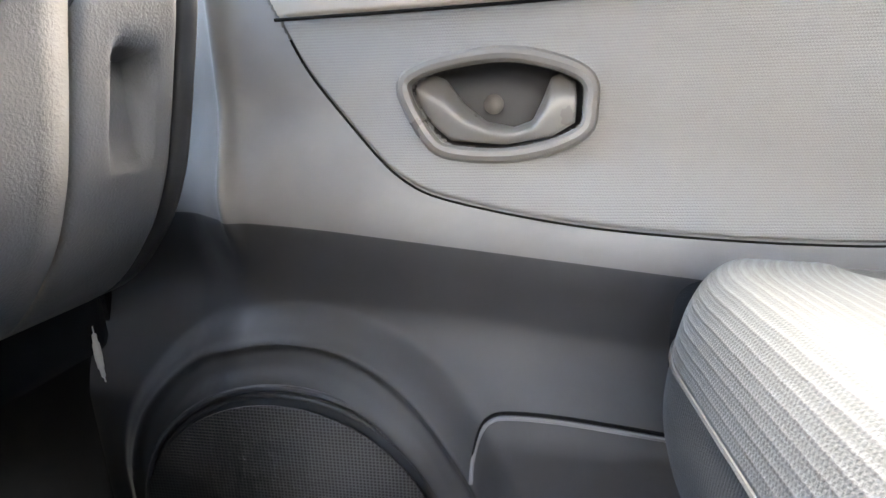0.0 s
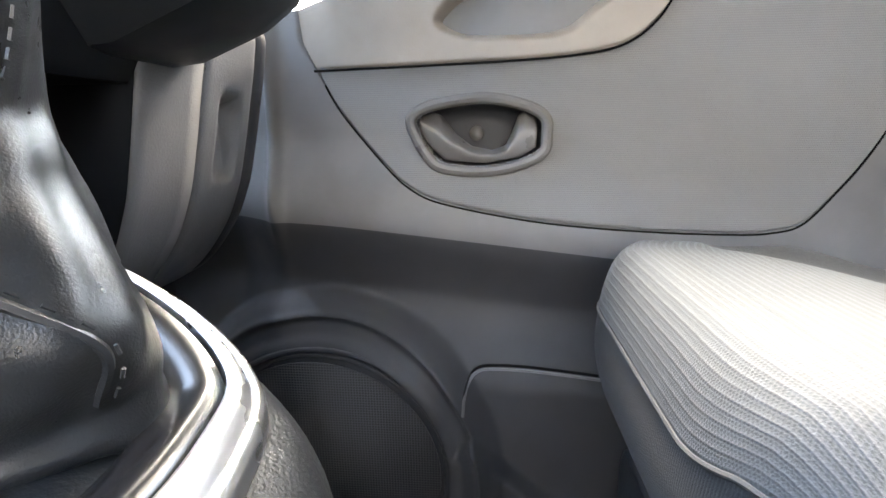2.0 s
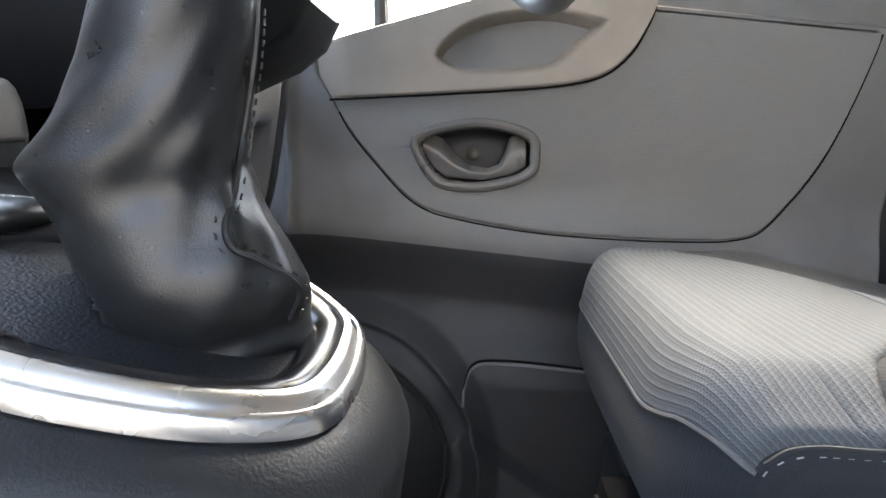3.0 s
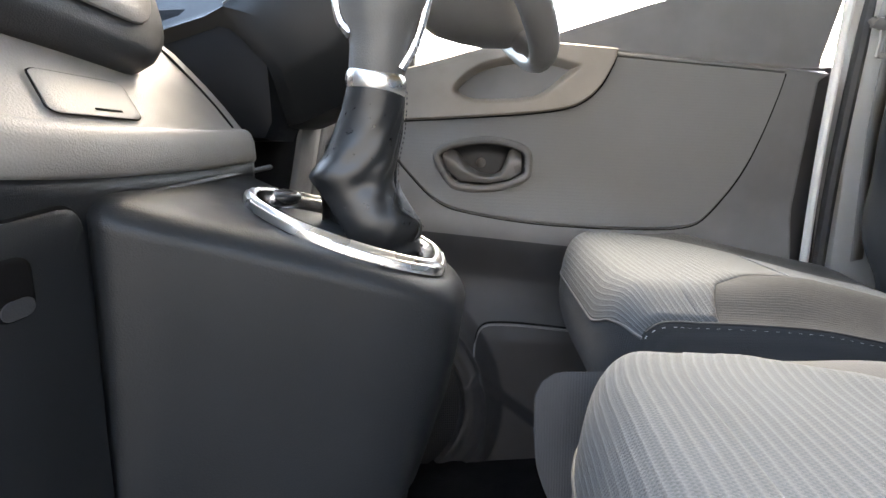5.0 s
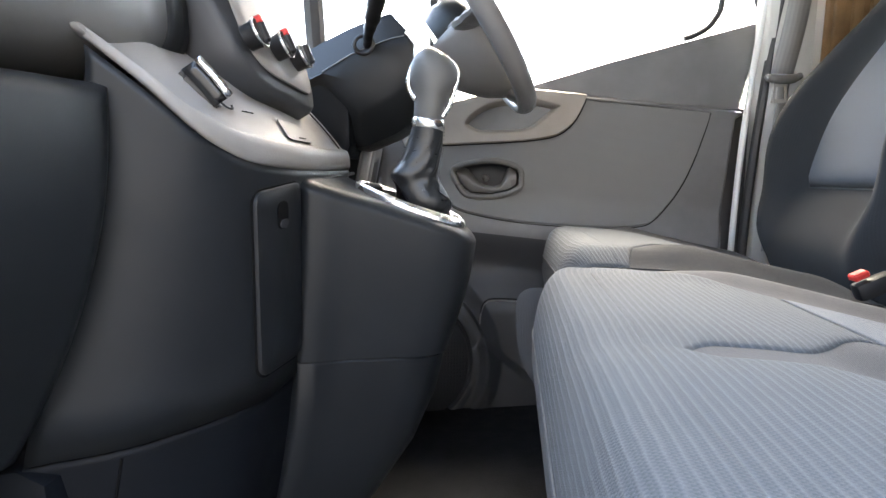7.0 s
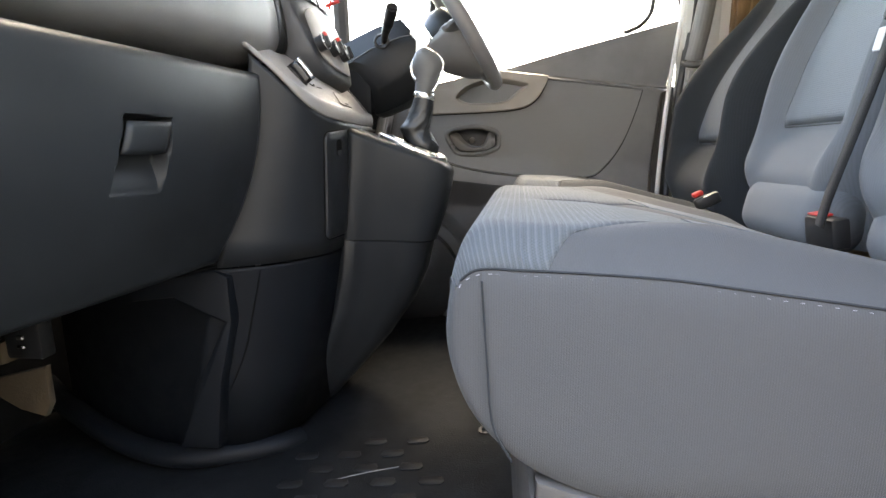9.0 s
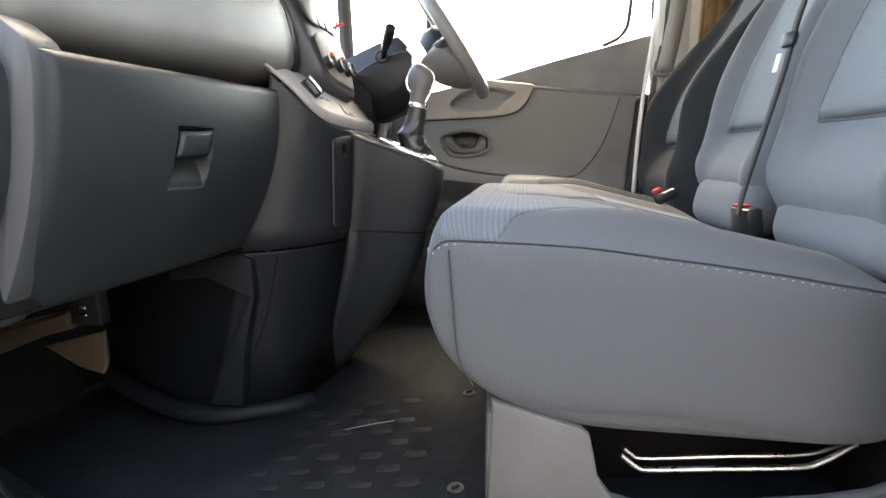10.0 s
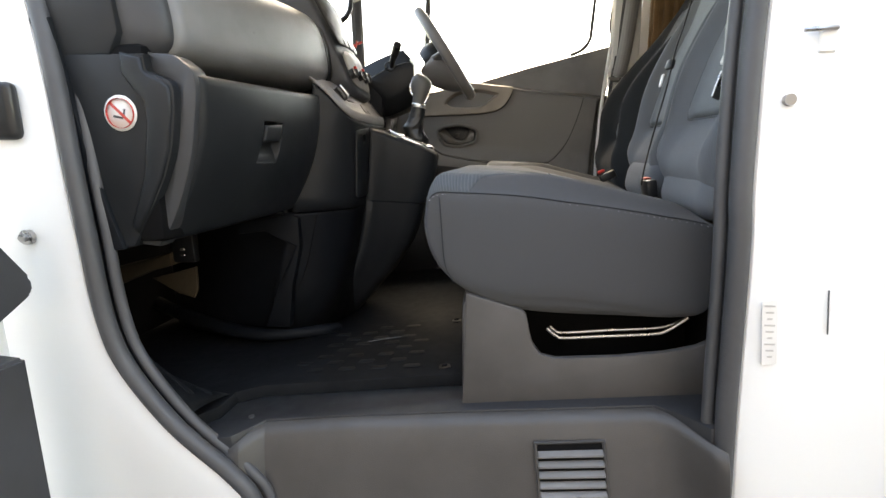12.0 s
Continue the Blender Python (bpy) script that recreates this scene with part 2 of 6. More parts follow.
def sheet(rows, wrap=False, keep=None, caps=False):
    """Quads between rows of points. wrap: each row closes on itself. keep(i, j): which quads."""
    bm = bmesh.new()
    vs = [[bm.verts.new(p) for p in r] for r in rows]
    m = len(rows[0])
    for i in range(len(rows) - 1):
        for j in range(m if wrap else m - 1):
            if keep and not keep(i, j):
                continue
            k = (j + 1) % m
            bm.faces.new((vs[i][j], vs[i][k], vs[i + 1][k], vs[i + 1][j]))
    if caps:
        bm.faces.new(vs[0])
        bm.faces.new(vs[-1])
    loose = [v for v in bm.verts if not v.link_faces]
    bmesh.ops.delete(bm, geom=loose, context="VERTS")
    return bm


def tube(pts, r, seg=10, closed=False, flat=1.0, n=6, raw=False):
    P = [Vector(p) for p in pts] if raw else curve(pts, n, closed)
    rows = []
    up = Vector((0, 0, 1))
    k = len(P)
    for i, p in enumerate(P):
        a = P[(i - 1) % k] if (closed or i) else p
        b = P[(i + 1) % k] if (closed or i + 1 < k) else p
        d = (b - a).normalized()
        if i == 0:
            if abs(d.z) > 0.9:
                up = Vector((1, 0, 0))
        s = d.cross(up).normalized()
        w = s.cross(d).normalized()
        up = w
        rr = r[min(i * len(r) // k, len(r) - 1)] if isinstance(r, (list, tuple)) else r
        rows.append([p + rr * (math.cos(q) * s + flat * math.sin(q) * w) for q in (2 * math.pi * j / seg for j in range(seg))])
    if closed:
        rows.append(rows[0])
        bm = sheet(rows, True)
        bmesh.ops.remove_doubles(bm, verts=bm.verts, dist=1e-5)
        return bm
    return sheet(rows, True, None, True)


def rbox(c, size, r=0.006, seg=2, turn=None):
    bm = bmesh.new()
    bmesh.ops.create_cube(bm, size=1)
    bmesh.ops.scale(bm, vec=size, verts=bm.verts)
    if r:
        bmesh.ops.bevel(bm, geom=bm.edges[:], offset=r, segments=seg, affect="EDGES", profile=0.5)
    if turn:
        bmesh.ops.rotate(bm, matrix=Euler([radians(a) for a in turn]).to_matrix(), verts=bm.verts)
    bmesh.ops.translate(bm, vec=c, verts=bm.verts)
    return bm


def join(*bms):
    out = bmesh.new()
    for b in bms:
        me = bpy.data.meshes.new("tmp")
        b.to_mesh(me)
        b.free()
        out.from_mesh(me)
        bpy.data.meshes.remove(me)
    return out


def slab(outline, axis, at, thick, r=0.004):
    """An outline in the plane across axis, from at to at + thick along it, edges rounded."""
    bm = bmesh.new()
    put = {"x": lambda a, b: (at, a, b), "y": lambda a, b: (a, at, b), "z": lambda a, b: (a, b, at)}[axis]
    f = bm.faces.new([bm.verts.new(put(p[0], p[1])) for p in outline])
    ext = bmesh.ops.extrude_face_region(bm, geom=[f])
    d = {"x": (thick, 0, 0), "y": (0, thick, 0), "z": (0, 0, thick)}[axis]
    bmesh.ops.translate(bm, vec=d, verts=[v for v in ext["geom"] if isinstance(v, bmesh.types.BMVert)])
    if r:
        rim = [e for e in bm.edges if len(e.link_faces) == 2 and any(len(q.verts) > 4 for q in e.link_faces)]
        bmesh.ops.bevel(bm, geom=rim, offset=r, segments=2, affect="EDGES", profile=0.5)
    return bm


def shell(P, w, h, r=0.012, depth=0.03, nu=24, nv=18):
    """A bowed panel P(u, v) of about w by h metres, its rim rounded off by r and turned back by depth."""
    def steps(length, n):
        e = [0, 0.08 * r / length, 0.3 * r / length, 0.62 * r / length, r / length]
        mid = [r / length + (1 - 2 * r / length) * k / n for k in range(1, n)]
        return e + mid + [1 - q for q in reversed(e)]
    us, vs = steps(w, nu), steps(h, nv)
    d = 1e-3

    def nrm(u, v):
        a = P(min(u + d, 1), v) - P(max(u - d, 0), v)
        b = P(u, min(v + d, 1)) - P(u, max(v - d, 0))
        return a.cross(b).normalized()
    rows = []
    for v in vs:
        row = []
        for u in us:
            q = min(u * w, (1 - u) * w, v * h, (1 - v) * h)
            back = r - math.sqrt(max(0, r * r - max(0, r - q) ** 2))
            row.append(P(u, v) - back * nrm(u, v))
        rows.append(row)
    bm = sheet(rows)
    rim = [e for e in bm.edges if e.is_boundary]
    ext = bmesh.ops.extrude_edge_only(bm, edges=rim)
    bmesh.ops.translate(bm, vec=-depth * nrm(0.5, 0.5), verts=[v for v in ext["geom"] if isinstance(v, bmesh.types.BMVert)])
    return bm


def sstep(a, b, x):
    t = min(1, max(0, (x - a) / (b - a)))
    return t * t * (3 - 2 * t)


def poly_dist(pts, x, y):
    """Signed distance to a closed outline: below nought inside."""
    best, inside = 1e9, False
    for i in range(len(pts)):
        ax, ay = pts[i][0], pts[i][1]
        bx, by = pts[i - 1][0], pts[i - 1][1]
        dx, dy = bx - ax, by - ay
        t = max(0, min(1, ((x - ax) * dx + (y - ay) * dy) / (dx * dx + dy * dy + 1e-12)))
        best = min(best, math.hypot(x - ax - t * dx, y - ay - t * dy))
        if (ay > y) != (by > y) and x < (bx - ax) * (y - ay) / (by - ay) + ax:
            inside = not inside
    return -best if inside else best


def lerp(a, b, t):
    return a + (b - a) * t


def table(pts, x):
    """Piecewise straight y(x) through sorted points."""
    if x <= pts[0][0]:
        return pts[0][1]
    for (xa, ya), (xb, yb) in zip(pts, pts[1:]):
        if x <= xb:
            return ya + (yb - ya) * (x - xa) / (xb - xa + 1e-12)
    return pts[-1][1]


# ---- large structure: ground, floor, body ----
# added wall, out of view: holds back light from the passenger's side
UNSEEN_WALL = surface("yard_wall_render", (0.22, 0.215, 0.21), 0.9, var=0.2, big=1.5, grain=40, depth=0.004)
setting("yard_wall", rbox((0.0, -6.2, 1.9), (18.0, 0.3, 5.04), 0.02), UNSEEN_WALL, "unseen plain grey wall that cuts light from the passenger's side", "wall")
bm = bmesh.new()
bmesh.ops.create_grid(bm, x_segments=40, y_segments=40, size=600)
for v in bm.verts:
    v.co.z = -0.62
setting("ground", bm, GROUND, "worn grey asphalt yard around the van", "ground")

bm = slab([(-1.20, -0.99), (-0.52, -0.99), (-0.449, -0.900), (-0.446, -0.825), (-0.384, -0.7935), (-0.037, -0.782), (0.161, -0.777), (1.02, -0.770), (1.02, 0.55), (-1.20, 0.55)], "z", -0.03, 0.065, 0.006)
floor = setting("floor", bm, MAT, "black moulded rubber floor mat, dusty and scratched", "floor")

# sill: flat dark tread, then the grey step riser with its vent
tread = [(-0.475, -0.905), (-0.452, -0.905), (-0.449, -0.828), (-0.386, -0.797), (-0.037, -0.785), (0.161, -0.780), (0.80, -0.775), (0.80, -1.02), (0.684, -1.02), (0.641, -0.953), (0.605, -0.918), (0.170, -0.911), (-0.137, -0.910), (-0.321, -0.920), (-0.351, -0.962), (-0.375, -0.990), (-0.43, -0.995), (-0.475, -0.97)]
setting("door_sill", slab(tread, "z", -0.07, 0.074, 0.004), SILL, "smooth black plastic door sill trim", "sill")


def riser_top(x):
    return table([(-0.40, -0.998), (-0.363, -0.990), (-0.351, -0.965), (-0.321, -0.924), (-0.137, -0.914), (0.170, -0.915), (0.605, -0.922), (0.641, -0.957), (0.70, -1.055)], x)


rows = []
for k in range(13):
    t = k / 12
    row = []
    for j in range(57):
        x = -0.40 + 1.10 * j / 56
        edge = sstep(-0.40, -0.33, x) * (1 - sstep(0.60, 0.70, x))
        z = lerp(-0.03, 0.0, edge) - 0.36 * t
        y = riser_top(x) - 0.09 * t * edge - 0.012 * math.sin(min(1, t * 6) * math.pi / 2)
        row.append((x, y, z))
    rows.append(row)
step = setting("step_riser", sheet(rows), STEP, "brown-grey textured plastic step riser below the sill", "step", solid=0.004)

# body side on the passenger's side with the door opening
front_edge = [(-0.80, 1.55), (-0.735, 1.10), (-0.699, 0.921), (-0.671, 0.762), (-0.651, 0.594), (-0.635, 0.439), (-0.622, 0.275), (-0.588, 0.157), (-0.489, 0.0095), (-0.366, -0.1125), (-0.315, -0.20), (-0.30, -0.40)]
rear_edge = [(0.70, -0.40), (0.692, -0.119), (0.678, 0.116), (0.668, 0.45), (0.662, 0.57), (0.667, 0.864), (0.70, 1.2), (0.76, 1.55)]
fe = [(p.x, p.y) for p in curve([(a, b, 0) for a, b in front_edge], 5)]
re_ = [(p.x, p.y) for p in curve([(a, b, 0) for a, b in rear_edge], 5)]


def side_y(z):
    """The body side leans in towards the roof."""
    return -1.035 + 0.10 * sstep(0.35, 1.7, z) + 0.02 * sstep(0.2, -0.5, z)


def jamb(edge, out, name, label):
    # seal face, rounded lip, flange, then the outer skin
    rows = []
    offs = [(0.030, 0.02), (0.028, 0.012), (0.034, 0.004), (0.05, 0.0), (0.10, -0.004), (0.16, -0.004)]
    for d, inward in offs:
        rows.append([(x + out * d, side_y(z) + inward, z) for x, z in edge])
    far = [(out * 1.6 if out < 0 else 2.6, side_y(z) - 0.004, z) for x, z in edge]
    rows.append(far)
    setting(name, sheet(rows), WHITE, label, "body panel", solid=0.003)


jamb(fe, -1, "body_front_pillar", "white painted front door pillar, gloss")
jamb(re_, 1, "body_side_panel", "white painted rear door pillar and van side panel")


def seal(edge, out, name):
    pts = [(x + out * 0.012, side_y(z) + 0.012, z) for x, z in edge[::2]]
    setting(name, join(tube(pts, 0.019, 20), tube([(x - out * 0.022, y + 0.03, z) for x, y, z in pts], 0.012, 16)), RUBBER, "grey rubber door seal round the opening", "door seal")


seal(fe, -1, "door_seal_front")
seal(re_, 1, "door_seal_rear")
# inner pillar trims behind the seals
setting("pillar_trim_rear", sheet([[(x + d, side_y(z) + i, z) for x, z in re_] for d, i in ((0.012, 0.03), (0.02, 0.09), (0.06, 0.13), (0.30, 0.15))]), DOOR_DARK, "dark plastic pillar trim beside the passenger seat", "trim", solid=0.004)
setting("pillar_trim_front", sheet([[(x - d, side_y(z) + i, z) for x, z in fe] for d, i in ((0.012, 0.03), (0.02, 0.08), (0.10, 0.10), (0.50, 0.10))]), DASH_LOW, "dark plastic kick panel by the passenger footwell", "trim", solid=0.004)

# roof, bulkhead, firewall, windscreen, driver's side
setting("ceiling", rbox((0.37, -0.22, 1.60), (1.56, 1.70, 0.05), 0.02), WARM, "pale beige headlining of the van cab", "ceiling")
bulk = setting("bulkhead", rbox((1.16, -0.22, 0.75), (0.03, 1.76, 1.72), 0.004), PLY, "brown lined bulkhead behind the seats", "bulkhead")
for y in (-0.9, -0.55, -0.2, 0.15, 0.5):
    part("panel", rbox((1.135, y, 0.78), (0.02, 0.33, 1.60), 0.008), PLY, bulk)
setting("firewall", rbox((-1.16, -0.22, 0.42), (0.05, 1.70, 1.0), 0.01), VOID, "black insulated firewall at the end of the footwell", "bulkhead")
setting("bonnet", rbox((-1.75, -0.22, 0.72), (1.15, 1.75, 0.22), 0.08, 3), WHITE, "white bonnet ahead of the windscreen", "bonnet")
scr = bmesh.new()
scr = sheet([[(-1.16, y, 1.0) for y in (-0.98, -0.22, 0.54)], [(-0.40, y, 1.56) for y in (-0.90, -0.22, 0.46)]])
ws = setting("window_1", scr, GLASS, "raked windscreen glass", "windscreen", solid=0.005)
ws.visible_shadow = False
for y, s in ((-0.99, 1), (0.55, -1)):
    setting("a_pillar", tube([(-1.18, y, 0.98), (-0.79, y + 0.04 * s, 1.28), (-0.40, y + 0.08 * s, 1.57)], 0.045, 8), WARM, "beige windscreen pillar trim", "pillar")
setting("body_driver_side", slab([(-1.2, -0.45), (0.86, -0.45), (0.86, 0.02), (-1.2, 0.02)], "y", 0.60, 0.05, 0.004), WHITE, "white sill panel under the driver's door", "body panel")
setting("body_rear_quarter", slab([(0.86, -0.45), (2.6, -0.45), (2.6, 1.62), (0.93, 1.62), (0.90, 1.1), (0.86, 0.6)], "y", 0.60, 0.05, 0.004), WHITE, "white van side behind the driver's door", "body panel")
lining = setting("side_lining", rbox((1.05, 0.582, 0.80), (0.21, 0.022, 1.60), 0.004), PLY, "brown ribbed lining behind the driver's pillar", "lining")
for k in range(4):
    part("rib", rbox((0.968 + 0.045 * k, 0.568, 0.80), (0.026, 0.014, 1.58), 0.005), PLY, lining)
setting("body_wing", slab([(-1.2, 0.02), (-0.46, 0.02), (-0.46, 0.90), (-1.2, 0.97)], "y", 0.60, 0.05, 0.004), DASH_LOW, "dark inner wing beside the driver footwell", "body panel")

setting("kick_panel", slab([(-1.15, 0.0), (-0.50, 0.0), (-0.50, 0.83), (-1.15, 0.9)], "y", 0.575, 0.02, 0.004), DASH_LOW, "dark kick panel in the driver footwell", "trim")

# ---- driver's door ----
door = thing("door_1", (0.2, 0.62, 0.0), "closed grey plastic van door with cloth panel and armrest", "door", "", "structure")
INS_LOW = [(-0.222, 0.85), (-0.214, 0.833), (-0.187, 0.788), (-0.155, 0.729), (-0.095, 0.656), (-0.05, 0.616), (0.005, 0.594), (0.139, 0.569), (0.283, 0.556), (0.409, 0.551), (0.470, 0.553), (0.515, 0.566), (0.562, 0.612), (0.600, 0.672), (0.628, 0.74), (0.652, 0.817), (0.664, 0.866)]
ins_low = [(p.x, p.y) for p in curve([(a, b, 0) for a, b in INS_LOW], 6)]
ARM_LOW = [(-0.19, 0.788), (-0.015, 0.792), (0.132, 0.797), (0.218, 0.805), (0.262, 0.82), (0.295, 0.850), (0.318, 0.893), (0.324, 0.912)]
arm_low = [(p.x, p.y) for p in curve([(a, b, 0) for a, b in ARM_LOW], 6)]


def shelf_z(x):
    return 0.947 - 0.125 * (x - 0.10)


def belt_z(x):
    return table([(-0.5, 0.835), (-0.21, 0.872), (0.0, 0.918), (0.15, 0.952), (0.40, 1.018), (0.84, 1.121)], x)


def crease_z(x):
    return 0.552 - 0.115 * x - 0.25 * max(0, -x - 0.12) ** 2


SPK = (-0.198, 0.172)
POCKET = [(0.029, 0.290), (0.031, 0.315), (0.038, 0.333), (0.050, 0.344), (0.070, 0.348), (0.12, 0.347), (0.18, 0.342), (0.25, 0.335)]


def door_y(x, z):
    """Depth of the inner door trim."""
    zc = crease_z(x)
    y = 0.552 - 0.030 * sstep(zc + 0.13, zc, z)
    if z < zc:
        y = 0.522 + 0.020 * sstep(zc, zc - 0.11, z) - 0.054 * sstep(zc - 0.10, 0.30, z)
    r = math.hypot(x - SPK[0], z - SPK[1])
    y -= 0.024 * (1 - sstep(0.258, 0.292, r)) + 0.008 * math.exp(-((r - 0.252) / 0.006) ** 2) + 0.006 * (1 - sstep(0.212, 0.228, r)) - 0.018 * (1 - sstep(0.197, 0.206, r))
    zl = table([(-0.2, -0.05), (0.040, 0.240), (0.064, 0.213), (0.10, 0.175), (0.155, 0.130), (0.30, 0.05), (0.8, 0.0)], x)
    y -= 0.030 * sstep(zl + 0.012, zl - 0.012, z) * sstep(0.0, 0.06, x)
    zs = shelf_z(x)
    y += 0.055 * sstep(zs - 0.004, zs + 0.012, z) * sstep(-0.02, 0.1, x)
    # the front edge turns away towards the hinge
    y += 0.05 * sstep(-0.25, -0.36, x) - 0.018 * math.exp(-((x + 0.262) / 0.012) ** 2) * sstep(0.5, 0.62, z)
    return y


def ins_top(x):
    if x < 0.324:
        return table(arm_low, x) + 0.006
    return shelf_z(x) - 0.012


def ins_inside(x, z):
    if x < -0.215 or x > 0.664:
        return 0.0
    return sstep(-0.001, 0.004, z - table(ins_low, x)) * sstep(-0.215, -0.205, x) * (1 - sstep(0.655, 0.664, x)) * (1 - sstep(-0.003, 0.002, z - max(ins_top(x), shelf_z(x) - 0.01)))


# handle bezel outline
BEZ = [(-0.050, 0.712), (-0.028, 0.733), (0.03, 0.744), (0.075, 0.744), (0.125, 0.731), (0.146, 0.715), (0.148, 0.690), (0.143, 0.667), (0.11, 0.650), (0.06, 0.641), (0.0, 0.645), (-0.025, 0.662)]
bez = curve([(a, 0, b) for a, b in BEZ], 5, True)
bez2 = [(p.x, p.z) for p in bez]


NX = 420


def trim_sheet(lo, hi, n):
    rows = []
    for i in range(n):
        row = []
        for j in range(NX):
            x = -0.52 + 1.355 * j / (NX - 1)
            z = lerp(lo(x), hi(x), i / (n - 1))
            xr = 0.728 + 0.085 * (z - 0.53) + 0.16 * max(0, z - 0.90) + 0.032 * sstep(0.845, 0.875, z)
            xx = min(x, xr)
            row.append((xx, door_y(xx, z) + 0.010 * ins_inside(xx, z) + 0.05 * sstep(xr - 0.03, xr, x), z))
        rows.append(row)
    return rows


upper = trim_sheet(lambda x: crease_z(x) - 0.010, lambda x: min(shelf_z(x) - 0.004, belt_z(x) - 0.002), 100)
part("window_ledge", sheet(trim_sheet(lambda x: min(shelf_z(x) - 0.004, belt_z(x) - 0.002), belt_z, 34)), DOOR, door, "grey ledge under the side window", 50)
trim = part("trim_panel", sheet(upper, False, lambda i, j: poly_dist(BEZ, upper[i][j][0], upper[i][j][2]) > -0.004), DOOR, door, "grained grey upper door trim", 50)
part("lower_trim", sheet(trim_sheet(lambda x: 0.0, lambda x: crease_z(x) - 0.010, 190)), DOOR_DARK, door, "darker lower door trim round the loudspeaker", 50)


def ins_y(x, z):
    d = poly_dist(bez2, x, z) if (-0.08 < x < 0.17 and 0.62 < z < 0.77) else 1
    return door_y(x, z) - 0.002 + 0.034 * sstep(-0.002, -0.024, d)


rows = []
xs = [p[0] for p in ins_low]
fine = []
for a, b in zip(xs, xs[1:]):
    n = max(1, int((b - a) / 0.0045))
    fine += [a + (b - a) * k / n for k in range(n)]
fine.append(xs[-1])
fine = [x for x in fine if -0.186 < x < 0.6635]
for k in range(84):
    v = k / 83
    row = []
    for x in fine:
        zl, zt = table(ins_low, x), ins_top(x)
        if zt < zl + 0.001:
            zt = zl + 0.001
        z = lerp(zl, zt, v)
        e = min(z - zl, 0.006, (x + 0.187), (0.6645 - x))
        row.append((x, ins_y(x, z) + 0.007 * (1 - e / 0.006) ** 2, z))
    rows.append(row)
part("cloth_panel", sheet(rows, False, lambda i, j: poly_dist(bez2, rows[i][j][0], rows[i][j][2]) > -0.006), DOOR_CLOTH, door, "grey woven cloth door insert", 50)

part("insert_gap", tube([(x, door_y(x, z - 0.002) + 0.0005, z - 0.002) for x, z in ins_low[14::2]], 0.0015, 6), VOID, door, "dark gap round the cloth insert")
part("armrest_gap", tube([(x, 0.5435, z - 0.001) for x, z in arm_low[::2]], 0.0019, 6), VOID, door, "dark gap under the armrest")
# armrest panel with the pull cup
CUP = [(-0.012, 0.850), (0.02, 0.885), (0.075, 0.906), (0.16, 0.912), (0.235, 0.896), (0.25, 0.888), (0.215, 0.860), (0.175, 0.832), (0.13, 0.824), (0.06, 0.824), (0.02, 0.828)]
cup = [(p.x, p.z) for p in curve([(a, 0, b) for a, b in CUP], 5, True)]
rows = []
for k in range(60):
    v = k / 59
    row = []
    for j in range(190):
        x = -0.235 + 0.559 * j / 189
        zl = table(arm_low, x) if x > -0.19 else lerp(0.87, 0.788, (x + 0.235) / 0.045)
        zt = max(zl + 0.001, min(belt_z(x), shelf_z(x)))
        z = lerp(zl, zt, v)
        d = poly_dist(cup, x, z) if -0.05 < x < 0.29 else 1
        e = min(z - zl, 0.006)
        lean = 0.010 * sstep(0.80, 0.93, z)
        row.append((x, 0.544 - lean + 0.02 * sstep(-0.15, -0.235, x) + 0.055 * sstep(0.004, -0.026, d) + 0.007 * (1 - e / 0.006) ** 2, z))
    rows.append(row)
# ledge on top of the armrest
rows.append([(p[0], p[1] + 0.01, p[2] + 0.004) for p in rows[-1]])
rows.append([(p[0], 0.62, p[2] + 0.006) for p in rows[-1]])
part("armrest", sheet(rows), DOOR_UP, door, "smooth armrest with a deep pull cup, sun glow in its colour", 50)

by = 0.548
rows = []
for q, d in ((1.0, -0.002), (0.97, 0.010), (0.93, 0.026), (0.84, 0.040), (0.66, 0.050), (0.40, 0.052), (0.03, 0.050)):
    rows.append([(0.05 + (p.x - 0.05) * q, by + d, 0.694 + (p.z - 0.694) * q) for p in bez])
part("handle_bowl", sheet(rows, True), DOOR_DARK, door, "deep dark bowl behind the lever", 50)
part("handle_bezel", tube([(p.x, by - 0.004, p.z) for p in bez[::2]], 0.0085, 10, True, 1.0, 2), BEZEL, door, "light grey hexagonal bezel round the handle")
rows = []
for k in range(12):
    v = k / 11
    row = []
    for j in range(60):
        u = j / 59
        x = lerp(-0.037, 0.134, u)
        lo = table([(-0.04, 0.706), (-0.022, 0.676), (0.0, 0.657), (0.06, 0.652), (0.11, 0.660), (0.136, 0.676)], x) + 0.000
        hi = table([(-0.04, 0.722), (-0.018, 0.728), (-0.005, 0.722), (0.015, 0.696), (0.04, 0.677), (0.07, 0.671), (0.09, 0.678), (0.100, 0.70), (0.108, 0.722), (0.118, 0.727), (0.136, 0.716)], x)
        z = lerp(lo, max(lo + 0.002, hi), v)
        row.append((x, by + 0.004 + 0.012 * sstep(0.55, 1.0, v) - 0.004 * math.sin(math.pi * v), z))
    rows.append(row)
part("handle_lever", sheet(rows), BEZEL, door, "grey curved pull lever", 50, 0.006)
bm = bmesh.new()
bmesh.ops.create_circle(bm, cap_ends=True, radius=0.0115, segments=24)
bmesh.ops.rotate(bm, matrix=Euler((radians(90), 0, 0)).to_matrix(), verts=bm.verts)
bmesh.ops.translate(bm, vec=(0.046, by + 0.040, 0.696), verts=bm.verts)
part("screw_cap", bm, BEZEL, door, "", 35, 0.002)

